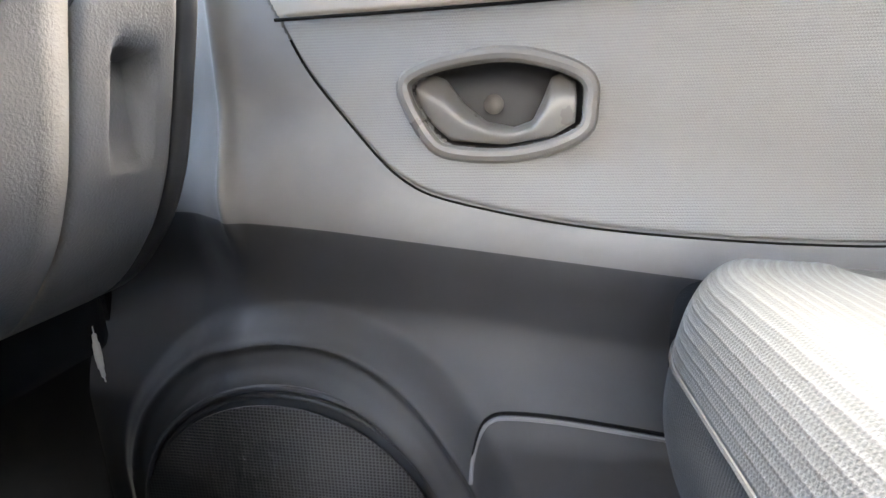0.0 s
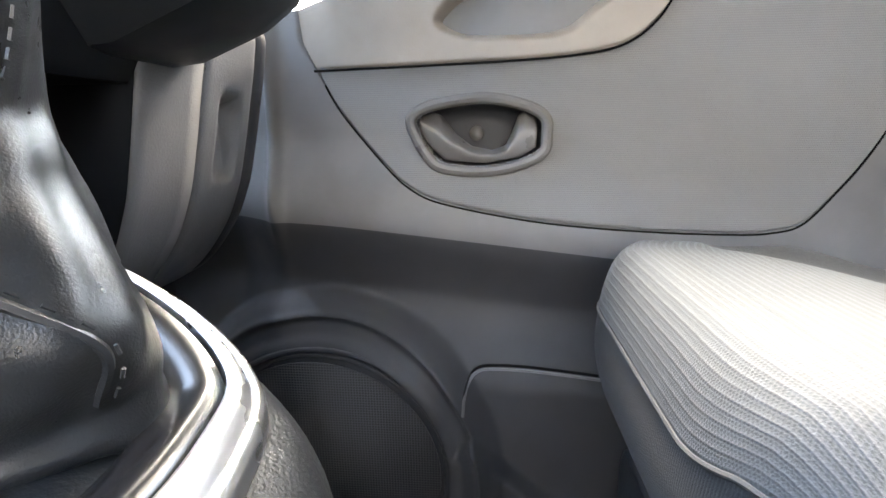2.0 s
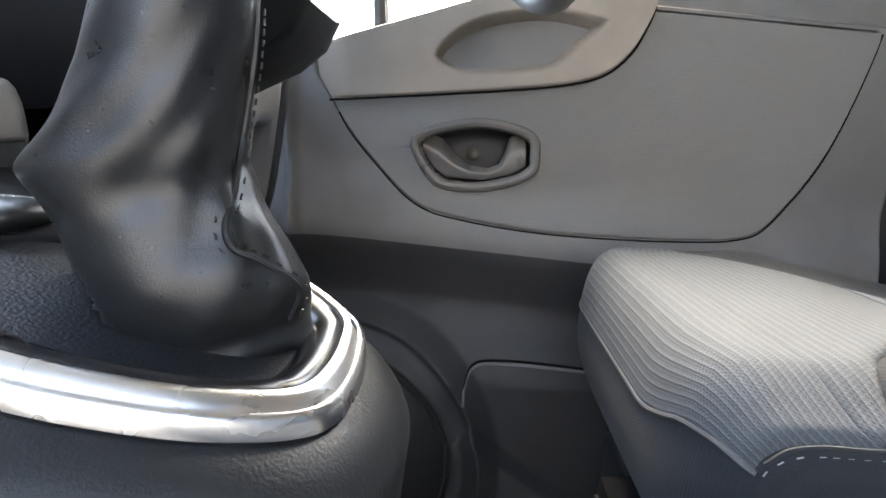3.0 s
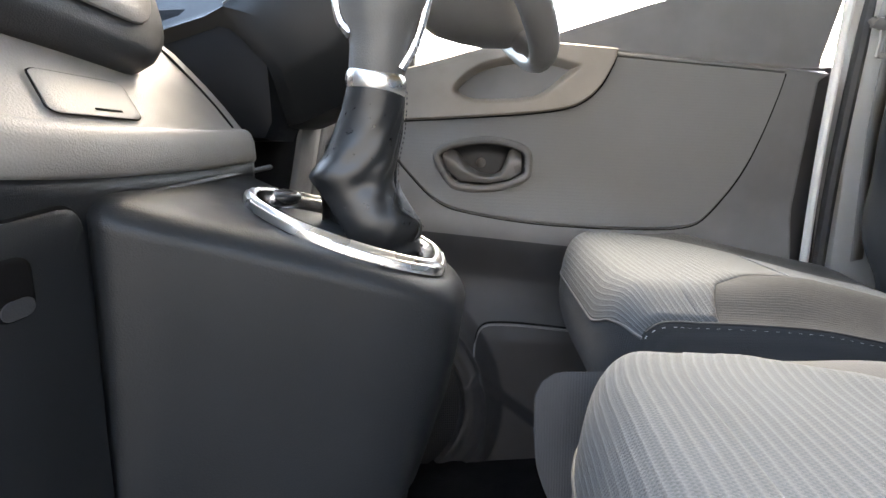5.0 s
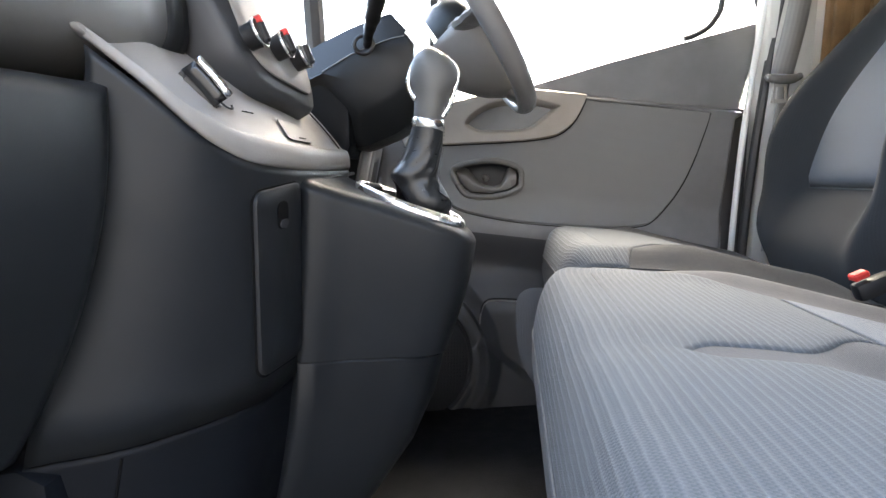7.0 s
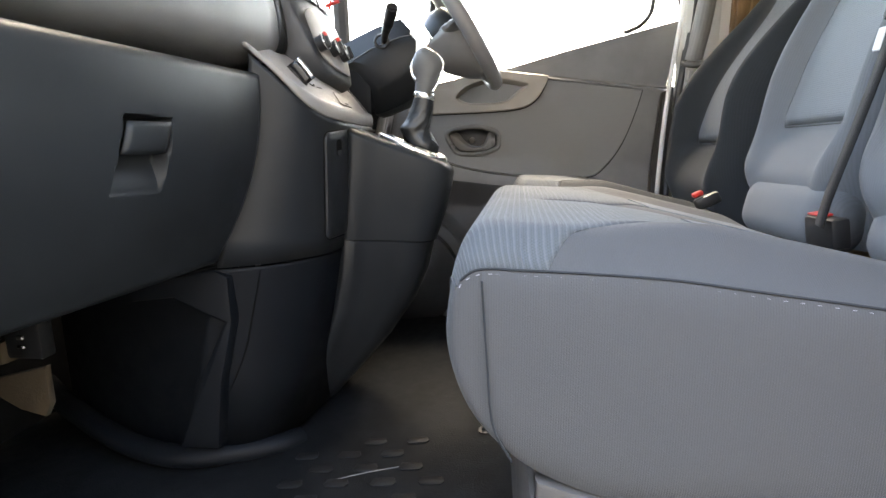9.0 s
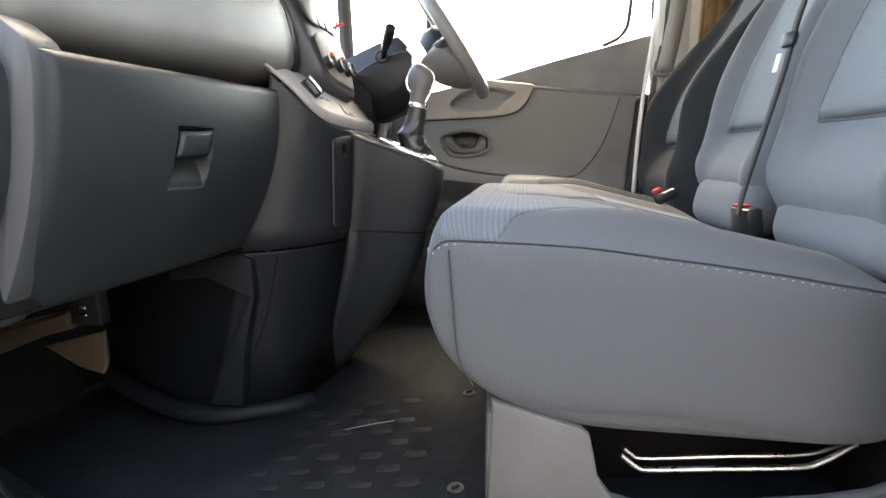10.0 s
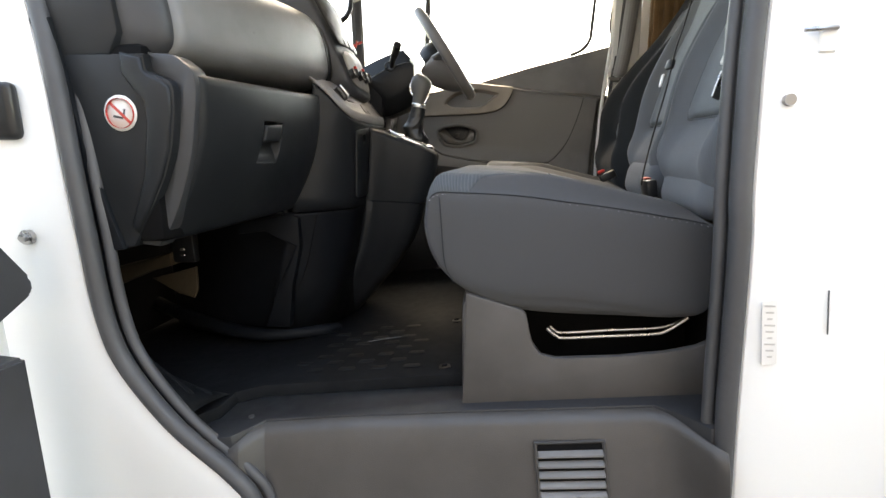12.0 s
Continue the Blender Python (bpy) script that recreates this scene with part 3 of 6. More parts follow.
part("pocket_line", tube([(x, door_y(x, z) - 0.0005, z) for x, z in POCKET], 0.0022, 6), VOID, door, "dark edge of the door pocket")
part("pocket_lip", tube([(x, door_y(x, z - 0.005) - 0.001, z - 0.005) for x, z in POCKET], 0.0026, 6), DOOR, door)
# loudspeaker: rings and perforated cover
for r, rad in ((0.196, 0.0035), (0.206, 0.004)):
    part("speaker_ring", tube([(SPK[0] + r * math.cos(a), door_y(SPK[0] + 0.18, SPK[1]) + 0.002, SPK[1] + r * math.sin(a)) for a in (2 * math.pi * k / 48 for k in range(48))], rad, 8, True, 1, 1, True), DOOR_DARK, door)
hole_m, hnt, hb = nodes_of("speaker_mesh")
hb.inputs["Roughness"].default_value = 0.5
co = hnt.nodes.new("ShaderNodeTexCoord")
vo = hnt.nodes.new("ShaderNodeTexVoronoi")
vo.inputs["Scale"].default_value, vo.inputs["Randomness"].default_value = 230, 0.0
hnt.links.new(co.outputs["Object"], vo.inputs["Vector"])
hnt.links.new(tint(hnt, vo.outputs["Distance"], (0.006, 0.006, 0.006), (0.05, 0.05, 0.053), 0.28, 0.42), hb.inputs["Base Color"])
bump(hnt, hb, vo.outputs["Distance"], 0.001)
bm = bmesh.new()
bmesh.ops.create_circle(bm, cap_ends=True, radius=0.193, segments=64)
bmesh.ops.rotate(bm, matrix=Euler((radians(90), 0, 0)).to_matrix(), verts=bm.verts)
bmesh.ops.translate(bm, vec=(SPK[0], 0.462, SPK[1]), verts=bm.verts)
part("speaker_grille", bm, hole_m, door, "black perforated loudspeaker cover", 35, 0.003)

# window frame, glass, white edge strip
part("edge_strip", tube([(0.733, 0.535, 0.02), (0.735, 0.535, 0.53), (0.75, 0.54, 0.84), (0.787, 0.555, 1.145), (0.83, 0.53, 1.5)], 0.0085, 8), WHITE, door, "white painted door edge")
part("door_shell", slab([(-0.44, 0.0), (0.70, 0.0), (0.72, 0.6), (0.76, 1.08), (0.0, 0.905), (-0.44, 0.83)], "y", 0.645, 0.04, 0.004), WHITE, door, "white painted outer skin")
part("window_frame", join(tube([(0.806, 0.615, 1.05), (0.806, 0.612, 1.14), (0.79, 0.605, 1.22), (0.815, 0.575, 1.52)], 0.011, 8), tube([(0.80, 0.56, 1.53), (0.2, 0.55, 1.56), (-0.45, 0.55, 1.52)], 0.03, 8), tube([(-0.11, 0.60, 0.89), (-0.10, 0.585, 1.2), (-0.08, 0.56, 1.54)], 0.013, 8), tube([(0.600, 0.604, 1.074), (0.6206, 0.603, 1.0791), (0.654, 0.602, 1.0949), (0.6742, 0.601, 1.1136), (0.6894, 0.600, 1.1382), (0.6938, 0.599, 1.1588), (0.700, 0.590, 1.26), (0.715, 0.565, 1.53)], 0.008, 10), tube([(-0.45, 0.60, 0.83), (-0.45, 0.58, 1.1), (-0.45, 0.55, 1.53)], 0.03, 8)), DOOR_DARK, door, "dark window frame with divider bar")
gl = part("window_pane", sheet([[(x, 0.632, belt_z(x) - 0.02) for x in (-0.44, 0.0, 0.4, 0.79)], [(x, 0.585, 1.54) for x in (-0.44, 0.0, 0.4, 0.80)]]), GLASS, door, "clear side window", 35, 0.004)
gl.visible_shadow = False
part("jamb_filler", rbox((0.765, 0.607, 0.44), (0.10, 0.03, 0.88), 0.004), RUBBER, door, "dark rubber jamb")
# driver's rear pillar
setting("b_pillar", rbox((0.848, 0.57, 0.78), (0.126, 0.08, 1.65), 0.02), PILLAR, "pale grey painted pillar behind the driver's door", "pillar")
setting("pillar_seal", tube([(0.762, 0.535, 0.0), (0.765, 0.535, 0.53), (0.785, 0.54, 0.84), (0.815, 0.54, 1.145), (0.85, 0.52, 1.5)], 0.012, 8), RUBBER, "dark rubber seal on the driver's pillar", "door seal")

# ---- dashboard ----
dash = thing("dashboard", (-0.6, -0.22, 0.4), "dark grey grained plastic van dashboard", "dashboard")


def lid(u, v):
    # u from the passenger's side to the middle, v upwards
    y = lerp(-0.955, lerp(-0.50, -0.432, v), u)
    top = lerp(-0.412, -0.335, u)
    low = lerp(-0.555, -0.420, u)
    x = lerp(low, top, v) + 0.075 * math.sin(math.pi * min(1, v * 0.86 + 0.07)) ** 0.8 * math.sin(math.pi * lerp(0.16, 0.84, u)) ** 0.6
    z = lerp(lerp(0.412, 0.443, u), lerp(0.79, 0.805, u), v)
    return Vector((x, y, z))


def scoop(u, v):
    """The lid with the pocket behind its handle."""
    p = lid(u, v)
    a = (p.y + 0.732 - 0.16 * (p.z - 0.65)) / 0.036
    if abs(a) < 1.15 and 0.59 < p.z < 0.71:
        inside = 1 - sstep(0.93, 1.05, abs(a))
        low = sstep(0.597, 0.602, p.z) * (1 - sstep(0.697, 0.702, p.z))
        deep = lerp(0.004, 0.034, sstep(0.599, 0.655, p.z))
        p.x -= inside * low * deep * lerp(1.0, 0.72, (a + 1) / 2)
    return p


glove = part("glovebox_lid", shell(scoop, 0.52, 0.38, 0.022, 0.05, 150, 110), DASH, dash, "large smooth glovebox lid")


def on_lid(y, z, out):
    u = (y + 0.955) / 0.50
    v = (z - 0.43) / 0.37
    p, e = lid(u, v), 0.01
    n = (lid(u + e, v) - lid(u - e, v)).cross(lid(u, v + e) - lid(u, v - e)).normalized()
    return p + n * out


pull = part("glovebox_handle", sheet([[on_lid(lerp(-0.766, -0.698, a / 8) + 0.16 * (lerp(0.655, 0.698, b / 6) - 0.65), lerp(0.655, 0.698, b / 6), 0.003 - 0.003 * abs(a / 4 - 1) ** 4 - 0.002 * abs(b / 3 - 1) ** 4) for a in range(9)] for b in range(7)]), DASH, glove, "hinged dark glovebox handle", 40, 0.008)

# padded upper roll above the glovebox
PROF = [(-0.10, 0.815), (-0.05, 0.826), (-0.012, 0.842), (0.010, 0.866), (0.014, 0.90), (0.008, 0.95), (-0.006, 1.0), (-0.035, 1.045), (-0.10, 1.075), (-0.30, 1.09), (-0.65, 1.07)]
prof = curve([(a, 0, b) for a, b in PROF], 5)


def roll_row(s, y):
    off = lerp(-0.335, -0.475, s ** 1.3)
    return [(p.x + off, y, p.z - 0.012 * s) for p in prof]


part("upper_roll", sheet([roll_row(k / 16, lerp(-0.345, -0.925, k / 16)) for k in range(17)]), DASH_TOP, dash, "padded upper dash roll, paled for window light", 50, 0.01)
rows = []
for k in range(9):
    q = math.pi / 2 * k / 8
    m = max(0.02, math.cos(q) ** 0.55)
    rows.append([(lerp(-0.70, p[0], m), -0.927 - 0.05 * math.sin(q), lerp(0.95, p[2], m)) for p in roll_row(1.0, 0)])
part("roll_end", sheet(rows), FRAME_GREY, dash, "rounded end cap of the dash roll", 60)
part("dash_side", slab([(-0.80, 1.03), (-0.60, 1.03), (-0.555, 0.985), (-0.545, 0.87), (-0.57, 0.825), (-0.78, 0.825)], "y", -0.985, 0.05, 0.008), DASH, dash, "flat side of the dash")
part("vent_panel", sheet([roll_row(0, lerp(-0.342, -0.305, k / 3)) for k in range(4)]), DASH, dash, "", 50, 0.01)
for k in range(5):
    part("vent_slat", rbox((-0.335 - 0.012 * k, -0.322, 0.915 + 0.028 * k), (0.02, 0.028, 0.012), 0.003, 1, (0, -20 - 6 * k, 0)), BEZEL if k < 2 else BLACK, dash)
# black filler added as shade behind the gap between roll and lid
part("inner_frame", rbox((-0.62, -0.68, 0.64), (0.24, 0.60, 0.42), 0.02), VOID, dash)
band_out = [(p.x, p.y) for p in curve([(-0.520, 0.832, 0), (-0.454, 0.828, 0), (-0.425, 0.811, 0), (-0.408, 0.794, 0), (-0.402, 0.765, 0), (-0.410, 0.708, 0), (-0.421, 0.650, 0), (-0.438, 0.590, 0), (-0.462, 0.529, 0), (-0.493, 0.466, 0), (-0.530, 0.418, 0)], 5)]
band_in = [(p.x, p.y) for p in curve([(-0.505, 0.828, 0), (-0.503, 0.801, 0), (-0.495, 0.790, 0), (-0.470, 0.781, 0), (-0.450, 0.766, 0), (-0.448, 0.732, 0), (-0.461, 0.651, 0), (-0.482, 0.590, 0), (-0.514, 0.529, 0), (-0.554, 0.466, 0), (-0.580, 0.424, 0)], 5)]
part("side_frame", slab(band_out + band_in[::-1], "y", -0.962, 0.055, 0.006), FRAME_GREY, dash, "curved grey edge frame beside the glovebox")
end_in = [(x + 0.009, z - 0.002) for x, z in band_in]
part("end_panel", slab([(-0.685, 0.83)] + end_in + [(-0.60, 0.418), (-0.655, 0.410)], "y", -0.984, 0.06, 0.006), DASH, dash, "flat dark end panel of the dash")
part("end_swell", slab([(-0.546, 0.830), (-0.547, 0.788), (-0.526, 0.756), (-0.505, 0.731), (-0.503, 0.691), (-0.523, 0.579), (-0.568, 0.469)] + [(x + 0.004, z - 0.004) for x, z in band_in[46::-5]], "y", -0.991, 0.03, 0.007), DASH, dash, "raised swell beside the edge frame", 60)
part("end_strip", slab([(-0.735, 0.90), (-0.685, 0.90), (-0.648, 0.652), (-0.617, 0.519), (-0.589, 0.417), (-0.633, 0.410), (-0.70, 0.62)], "y", -0.995, 0.05, 0.005), DASH_LOW, dash)

# warning sticker on the end panel
stick = thing("warning_sticker", (-0.560, -0.988, 0.67), "round red and white prohibition sticker on the dash end", "sticker")


def disc(r, y, seg=40):
    b = bmesh.new()
    bmesh.ops.create_circle(b, cap_ends=True, radius=r, segments=seg)
    bmesh.ops.rotate(b, matrix=Euler((radians(90), 0, 0)).to_matrix(), verts=b.verts)
    bmesh.ops.translate(b, vec=(-0.560, y, 0.708), verts=b.verts)
    return b


part("backing", disc(0.037, -0.9862), PAPER, stick, "", 35, 0.0006)
ringpts = [(-0.560 + 0.0305 * math.cos(a), -0.9872, 0.708 + 0.0305 * math.sin(a)) for a in (2 * math.pi * k / 40 for k in range(40))]
part("red_ring", tube(ringpts, 0.0042, 6, True, 0.15, 1, True), STICKRED, stick)
part("red_bar", rbox((-0.560, -0.9872, 0.708), (0.062, 0.0008, 0.006), 0, 1, (0, 45, 0)), STICKRED, stick)
part("pictogram", join(rbox((-0.566, -0.9868, 0.700), (0.022, 0.0008, 0.005), 0, 1, (0, 12, 0)), rbox((-0.552, -0.9868, 0.708), (0.004, 0.0008, 0.018), 0, 1, (0, 15, 0))), PRINT, stick)

# ---- centre console ----
console = thing("centre_console", (-0.4, -0.3, 0.0), "dark plastic centre console with tray and storage flap", "console")
EDGE = [(-0.214, -0.012, 0.737), (-0.214, -0.05, 0.735), (-0.214, -0.10, 0.733), (-0.212, -0.20, 0.732), (-0.218, -0.28, 0.734), (-0.236, -0.352, 0.742), (-0.260, -0.398, 0.766), (-0.294, -0.426, 0.806), (-0.336, -0.446, 0.846)]
MID = [(-0.268, 0.09), (-0.262, 0.0), (-0.262, -0.10), (-0.240, -0.20), (-0.238, -0.27), (-0.250, -0.34), (-0.290, -0.40), (-0.340, -0.45), (-0.415, -0.49)]
edge = curve(EDGE, 6)
mid = curve([(a, b, 0.438) for a, b in MID], 6)
TRAY_PROF = [(0.004, -0.0125), (0.0, -0.008), (0.0, 0.002), (0.0006, 0.010), (0.003, 0.0175), (0.0065, 0.0215), (0.0105, 0.0232), (0.0120, 0.0222), (0.0132, 0.0232), (0.030, 0.046), (0.050, 0.070), (0.080, 0.102), (0.12, 0.132), (0.20, 0.165), (0.32, 0.19)]


def tray_at(y, d, up=0.0):
    """A point of the tray, d forward of its outer edge."""
    ex, ez = (table(sorted((p.y, v) for p, v in zip(edge, w)), y) for w in ([p.x for p in edge], [p.z for p in edge]))
    return Vector((ex - d, y, ez + table(TRAY_PROF[3:], d) * (0.34 + 0.66 * sstep(-0.46, -0.36, y)) + up))


tray_rows = [[(p.x - d, p.y + 0.03 * d, p.z + h * (0.34 + 0.66 * sstep(-0.46, -0.36, p.y))) for p in edge] for d, h in TRAY_PROF]
part("tray", sheet(tray_rows), TRAY, console, "sloping tray with a thick rolled lip, sun sheen in its pale colour", 50, 0.004)
part("tray_end", sheet([[r[0] for r in tray_rows], [(r[0][0] - 0.004, r[0][1] + 0.003, r[0][2] - 0.004) for r in tray_rows], [(r[0][0] - 0.02, r[0][1] + 0.004, 0.69) for r in tray_rows]]), TRAY, console, "turned-down end of the tray", 40, 0.003)
part("tray_groove", tube([tray_at(-0.030, d, 0.0006) for d in (0.014, 0.03, 0.05, 0.08, 0.11)], 0.0014, 6), VOID, console)
rows = [[(p.x - 0.003, p.y, p.z - 0.011) for p in edge], [(p.x - 0.003, p.y, p.z - 0.022) for p in edge]]
for t in (0.0, 0.15, 0.35, 0.6, 0.85, 1.0):
    rows.append([tuple(lerp(Vector((p.x - 0.005, p.y, p.z - 0.036)), q, t)) for p, q in zip(edge, mid)])
body = part("console_body", sheet(rows), DASH, console, "grained dark upper console", 40, 0.006)
low = curve([(-0.31, 0.09, 0.0), (-0.31, 0.0, 0.0), (-0.31, -0.10, 0.0), (-0.315, -0.20, 0.0), (-0.33, -0.28, 0.0), (-0.35, -0.36, 0.0), (-0.385, -0.42, 0.0), (-0.45, -0.455, 0.0), (-0.55, -0.46, 0.0)], 6)
rows = []
for t in (0.0, 0.02, 0.3, 0.6, 1.0):
    rows.append([(lerp(q.x - 0.006, w.x, t), lerp(q.y + 0.004, w.y, t), lerp(0.433, 0.02, t)) for q, w in zip(mid, low)])
# lower covers take the darkened plastic, their shade painted in
part("lower_cover", sheet(rows), DASH_LOW, console, "smooth lower console cover, darkened for shade", 40, 0.006)
part("side_cover", shell(lambda u, v: Vector((lerp(-1.08, lerp(-0.50, -0.435, v), u), lerp(-0.14, -0.440, u ** 0.6) - 0.01, lerp(-0.10, lerp(0.40, 0.43, u), v))), 0.4, 0.33, 0.02, 0.03, 10, 8), DASH_LOW, console, "footwell side cover, darkened for shade")
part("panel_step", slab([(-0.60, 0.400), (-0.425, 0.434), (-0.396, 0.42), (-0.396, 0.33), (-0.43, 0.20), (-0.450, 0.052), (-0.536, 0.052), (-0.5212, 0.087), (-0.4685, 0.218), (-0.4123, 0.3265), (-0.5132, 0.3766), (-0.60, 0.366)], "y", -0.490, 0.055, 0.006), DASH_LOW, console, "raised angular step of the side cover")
part("cover_joint", tube([(-0.3490, -0.4475, 0.4247), (-0.3610, -0.4490, 0.375), (-0.3725, -0.4500, 0.330), (-0.3915, -0.4520, 0.2595), (-0.4215, -0.4580, 0.189), (-0.4805, -0.4625, 0.082)], 0.0016, 6), VOID, console)
# storage flap with finger hole


def flap(u, v):
    y = lerp(-0.346, -0.254, u)
    z = lerp(0.47, 0.700, v) + 0.012 * (u - 0.5) * v
    # follows the console face
    e = table(sorted((p.y, p.x) for p in edge), y)
    q = table(sorted((p.y, p.x) for p in mid), y)
    k = (0.706 - z) / (0.706 - 0.438)
    return Vector((lerp(e - 0.008, q, k) + 0.004, y, z))


def rounded(w, h, r, n=5):
    """Outline of a rounded rectangle, in parts of its width and height."""
    out = []
    for cx, cy, a0 in ((1 - r / w, r / h, -90), (1 - r / w, 1 - r / h, 0), (r / w, 1 - r / h, 90), (r / w, r / h, 180)):
        for k in range(n + 1):
            a = radians(a0 + 90 * k / n)
            out.append((cx + r / w * math.cos(a), cy + r / h * math.sin(a)))
    return out


def plate_on(P, w, h, r, proud, grow=0.0):
    """A rounded plate that lies on the surface P, its rim turned down."""
    rim = rounded(w + 2 * grow, h + 2 * grow, r + grow)
    rows = []
    for s, up in ((1.0, 0.0), (0.995, proud * 0.7), (0.97, proud), (0.80, proud), (0.55, proud), (0.3, proud), (0.02, proud)):
        row = []
        for a, b in rim:
            u = 0.5 + (a - 0.5) * s * (1 + 2 * grow / w)
            v = 0.5 + (b - 0.5) * s * (1 + 2 * grow / h)
            row.append(P(u, v) + Vector((up, -0.25 * up, 0.25 * up)))
        rows.append(row)
    return sheet(rows, True, None, True)


part("flap_gap", plate_on(flap, 0.095, 0.23, 0.014, 0.0012, 0.0028), VOID, console, "dark gap round the flap", 40)
door_f = part("storage_flap", plate_on(flap, 0.095, 0.23, 0.014, 0.0055), DASH, console, "narrow hinged storage flap", 40)


def hole_p(u, v):
    return flap(lerp(0.38, 0.62, u), lerp(0.77, 0.92, v)) + Vector((0.0055, -0.0012, 0.0012))


# the hollow is painted on: dark plate for shade, paler one for its lit foot
part("finger_hole_shade", plate_on(hole_p, 0.02, 0.034, 0.0085, 0.0008), VOID, door_f, "", 40)
part("finger_hole_light", plate_on(lambda u, v: hole_p(lerp(0.16, 0.94, u), lerp(0.03, 0.34, v)) + Vector((0.0008, 0, 0)), 0.016, 0.011, 0.005, 0.0008), FRAME_GREY, door_f, "", 40)


# tray details: a small square cover, marks and the socket plug
def tray_p(u, v):
    return tray_at(lerp(-0.245, -0.166, u) - 0.010 * (0.5 - v), lerp(0.0145, 0.036, v), 0.0035)


part("cover_gap", plate_on(tray_p, 0.07, 0.055, 0.008, 0.0006, 0.0012), VOID, console, "", 40)
lidp = part("tray_cover", plate_on(tray_p, 0.07, 0.055, 0.008, 0.0014), TRAY, console, "small square tray cover", 40)
part("cover_line", tube([tray_p(u, 0.16) + Vector((0.0012, 0, 0.0006)) for u in (0.45, 0.6, 0.75)], 0.0009, 5), VOID, lidp)
sock = part("charger_plug", tube([(-0.300, -0.362, 0.824), (-0.292, -0.359, 0.814), (-0.278, -0.354, 0.797), (-0.270, -0.351, 0.786)], [0.008, 0.011, 0.0115, 0.0105, 0.0075], 14), BLACK, console, "black twelve-volt socket plug")
part("charger_plate", sheet([[Vector((lerp(-0.278, -0.250, k / 6), lerp(-0.366, -0.357, k / 6), lerp(0.838, 0.800, k / 6) + 0.002 * math.sin(math.pi * k / 6))) + Vector((-0.656, -0.375, -0.572)) * w for w in (-0.002, 0.010, 0.022)] for k in range(7)]), GLOSS, sock, "glossy black plate", 50, 0.003)
part("charger_clip", sheet([[Vector((lerp(-0.276, -0.248, k / 6), lerp(-0.370, -0.361, k / 6), lerp(0.838, 0.800, k / 6) + 0.002 * math.sin(math.pi * k / 6))) + Vector((-0.656, -0.375, -0.572)) * w for w in (-0.0045, 0.0, 0.0045)] for k in range(7)]), CHROME, sock, "bright metal clip", 50, 0.003)
part("tray_mark", tube([tray_at(-0.310, 0.036, 0.001), tray_at(-0.290, 0.037, 0.001)], 0.0008, 5), VOID, console)
part("charger_ring", tube([(-0.264, -0.354, 0.796), (-0.257, -0.352, 0.789), (-0.253, -0.347, 0.788), (-0.256, -0.343, 0.792)], 0.0013, 6), BLACK, sock)

# gear tower
PLAN = [(-0.45, -0.12), (-0.30, -0.19), (-0.222, -0.246), (-0.195, -0.250), (-0.15, -0.228), (-0.085, -0.203), (-0.034, -0.186), (0.000, -0.164), (0.0125, -0.122), (0.006, -0.078), (-0.024, -0.050), (-0.08, -0.036), (-0.12, -0.026), (-0.18, -0.016), (-0.26, 0.0), (-0.45, 0.02)]
plan = curve([(a, b, 0) for a, b in PLAN], 5)


def tower_row(z, tip, inset=0.0):
    f = (tip + 0.45) / 0.45
    c = Vector((-0.2, -0.07, 0))
    out = []
    for p in plan:
        q = p + (c - p).normalized() * inset
        x = -0.45 + (q.x + 0.45) * f
        out.append((x, q.y, z if z < 0.62 else 0.6287 - 0.38 * q.x + (z - 0.64)))
    return out



def seam_z(x):
    return 0.455 - 0.09 * (x + 0.24)


rows = [tower_row(0.6405, 0.0, 0.035), tower_row(0.640, 0.0, 0.020), tower_row(0.638, 0.0, 0.012), tower_row(0.6345, 0.0, 0.006), tower_row(0.630, 0.0, 0.002), tower_row(0.626, 0.0, 0.0)]
base_top = [Vector(p) for p in tower_row(0.622, 0.001)]
for t, tip in ((0.0, 0.001), (0.25, -0.006), (0.5, -0.016), (0.75, -0.030), (1.0, -0.044)):
    r2 = [Vector(p) for p in tower_row(0.447, tip)]
    rows.append([(b.x, b.y, lerp(a.z, seam_z(b.x), t)) for a, b in zip(base_top, r2)])
tower = thing("gear_console", (-0.15, -0.08, 0.0), "tapered dark plastic gear lever console", "console")
bm = sheet(rows)
bm.faces.new([v for v in bm.verts][:len(plan)])
part("upper_cover", bm, TOWER, tower, "leather-grained upper cover", 40)
rows = [[(x, y, seam_z(x) - 0.001) for x, y, z in tower_row(0.4465, -0.062)], [(x, y, seam_z(x) - 0.005) for x, y, z in tower_row(0.443, -0.050)], tower_row(0.36, -0.066), tower_row(0.28, -0.10), tower_row(0.18, -0.165), tower_row(0.08, -0.25), tower_row(0.0, -0.32)]
part("lower_cover", sheet(rows), DASH, tower, "smooth lower cover below a seam", 40)
part("seam_gap", tube([(x, y, seam_z(x) - 0.002) for x, y, z in tower_row(0.445, -0.0612)], 0.0014, 5), VOID, tower)
# bright line where console meets tray
part("joint_trim", tube([(-0.212, -0.215, 0.706), (-0.215, -0.14, 0.710), (-0.222, 0.0, 0.716), (-0.226, 0.05, 0.718)], 0.0030, 6), FRAME_GREY, tower)

# ---- gear lever ----
gear = thing("gear_lever", (-0.06, -0.11, 0.65), "gear lever with black leather boot and satin chrome trim", "gear lever")


def top_z(x):
    """Top of the gear console."""
    return 0.634 - 0.38 * x


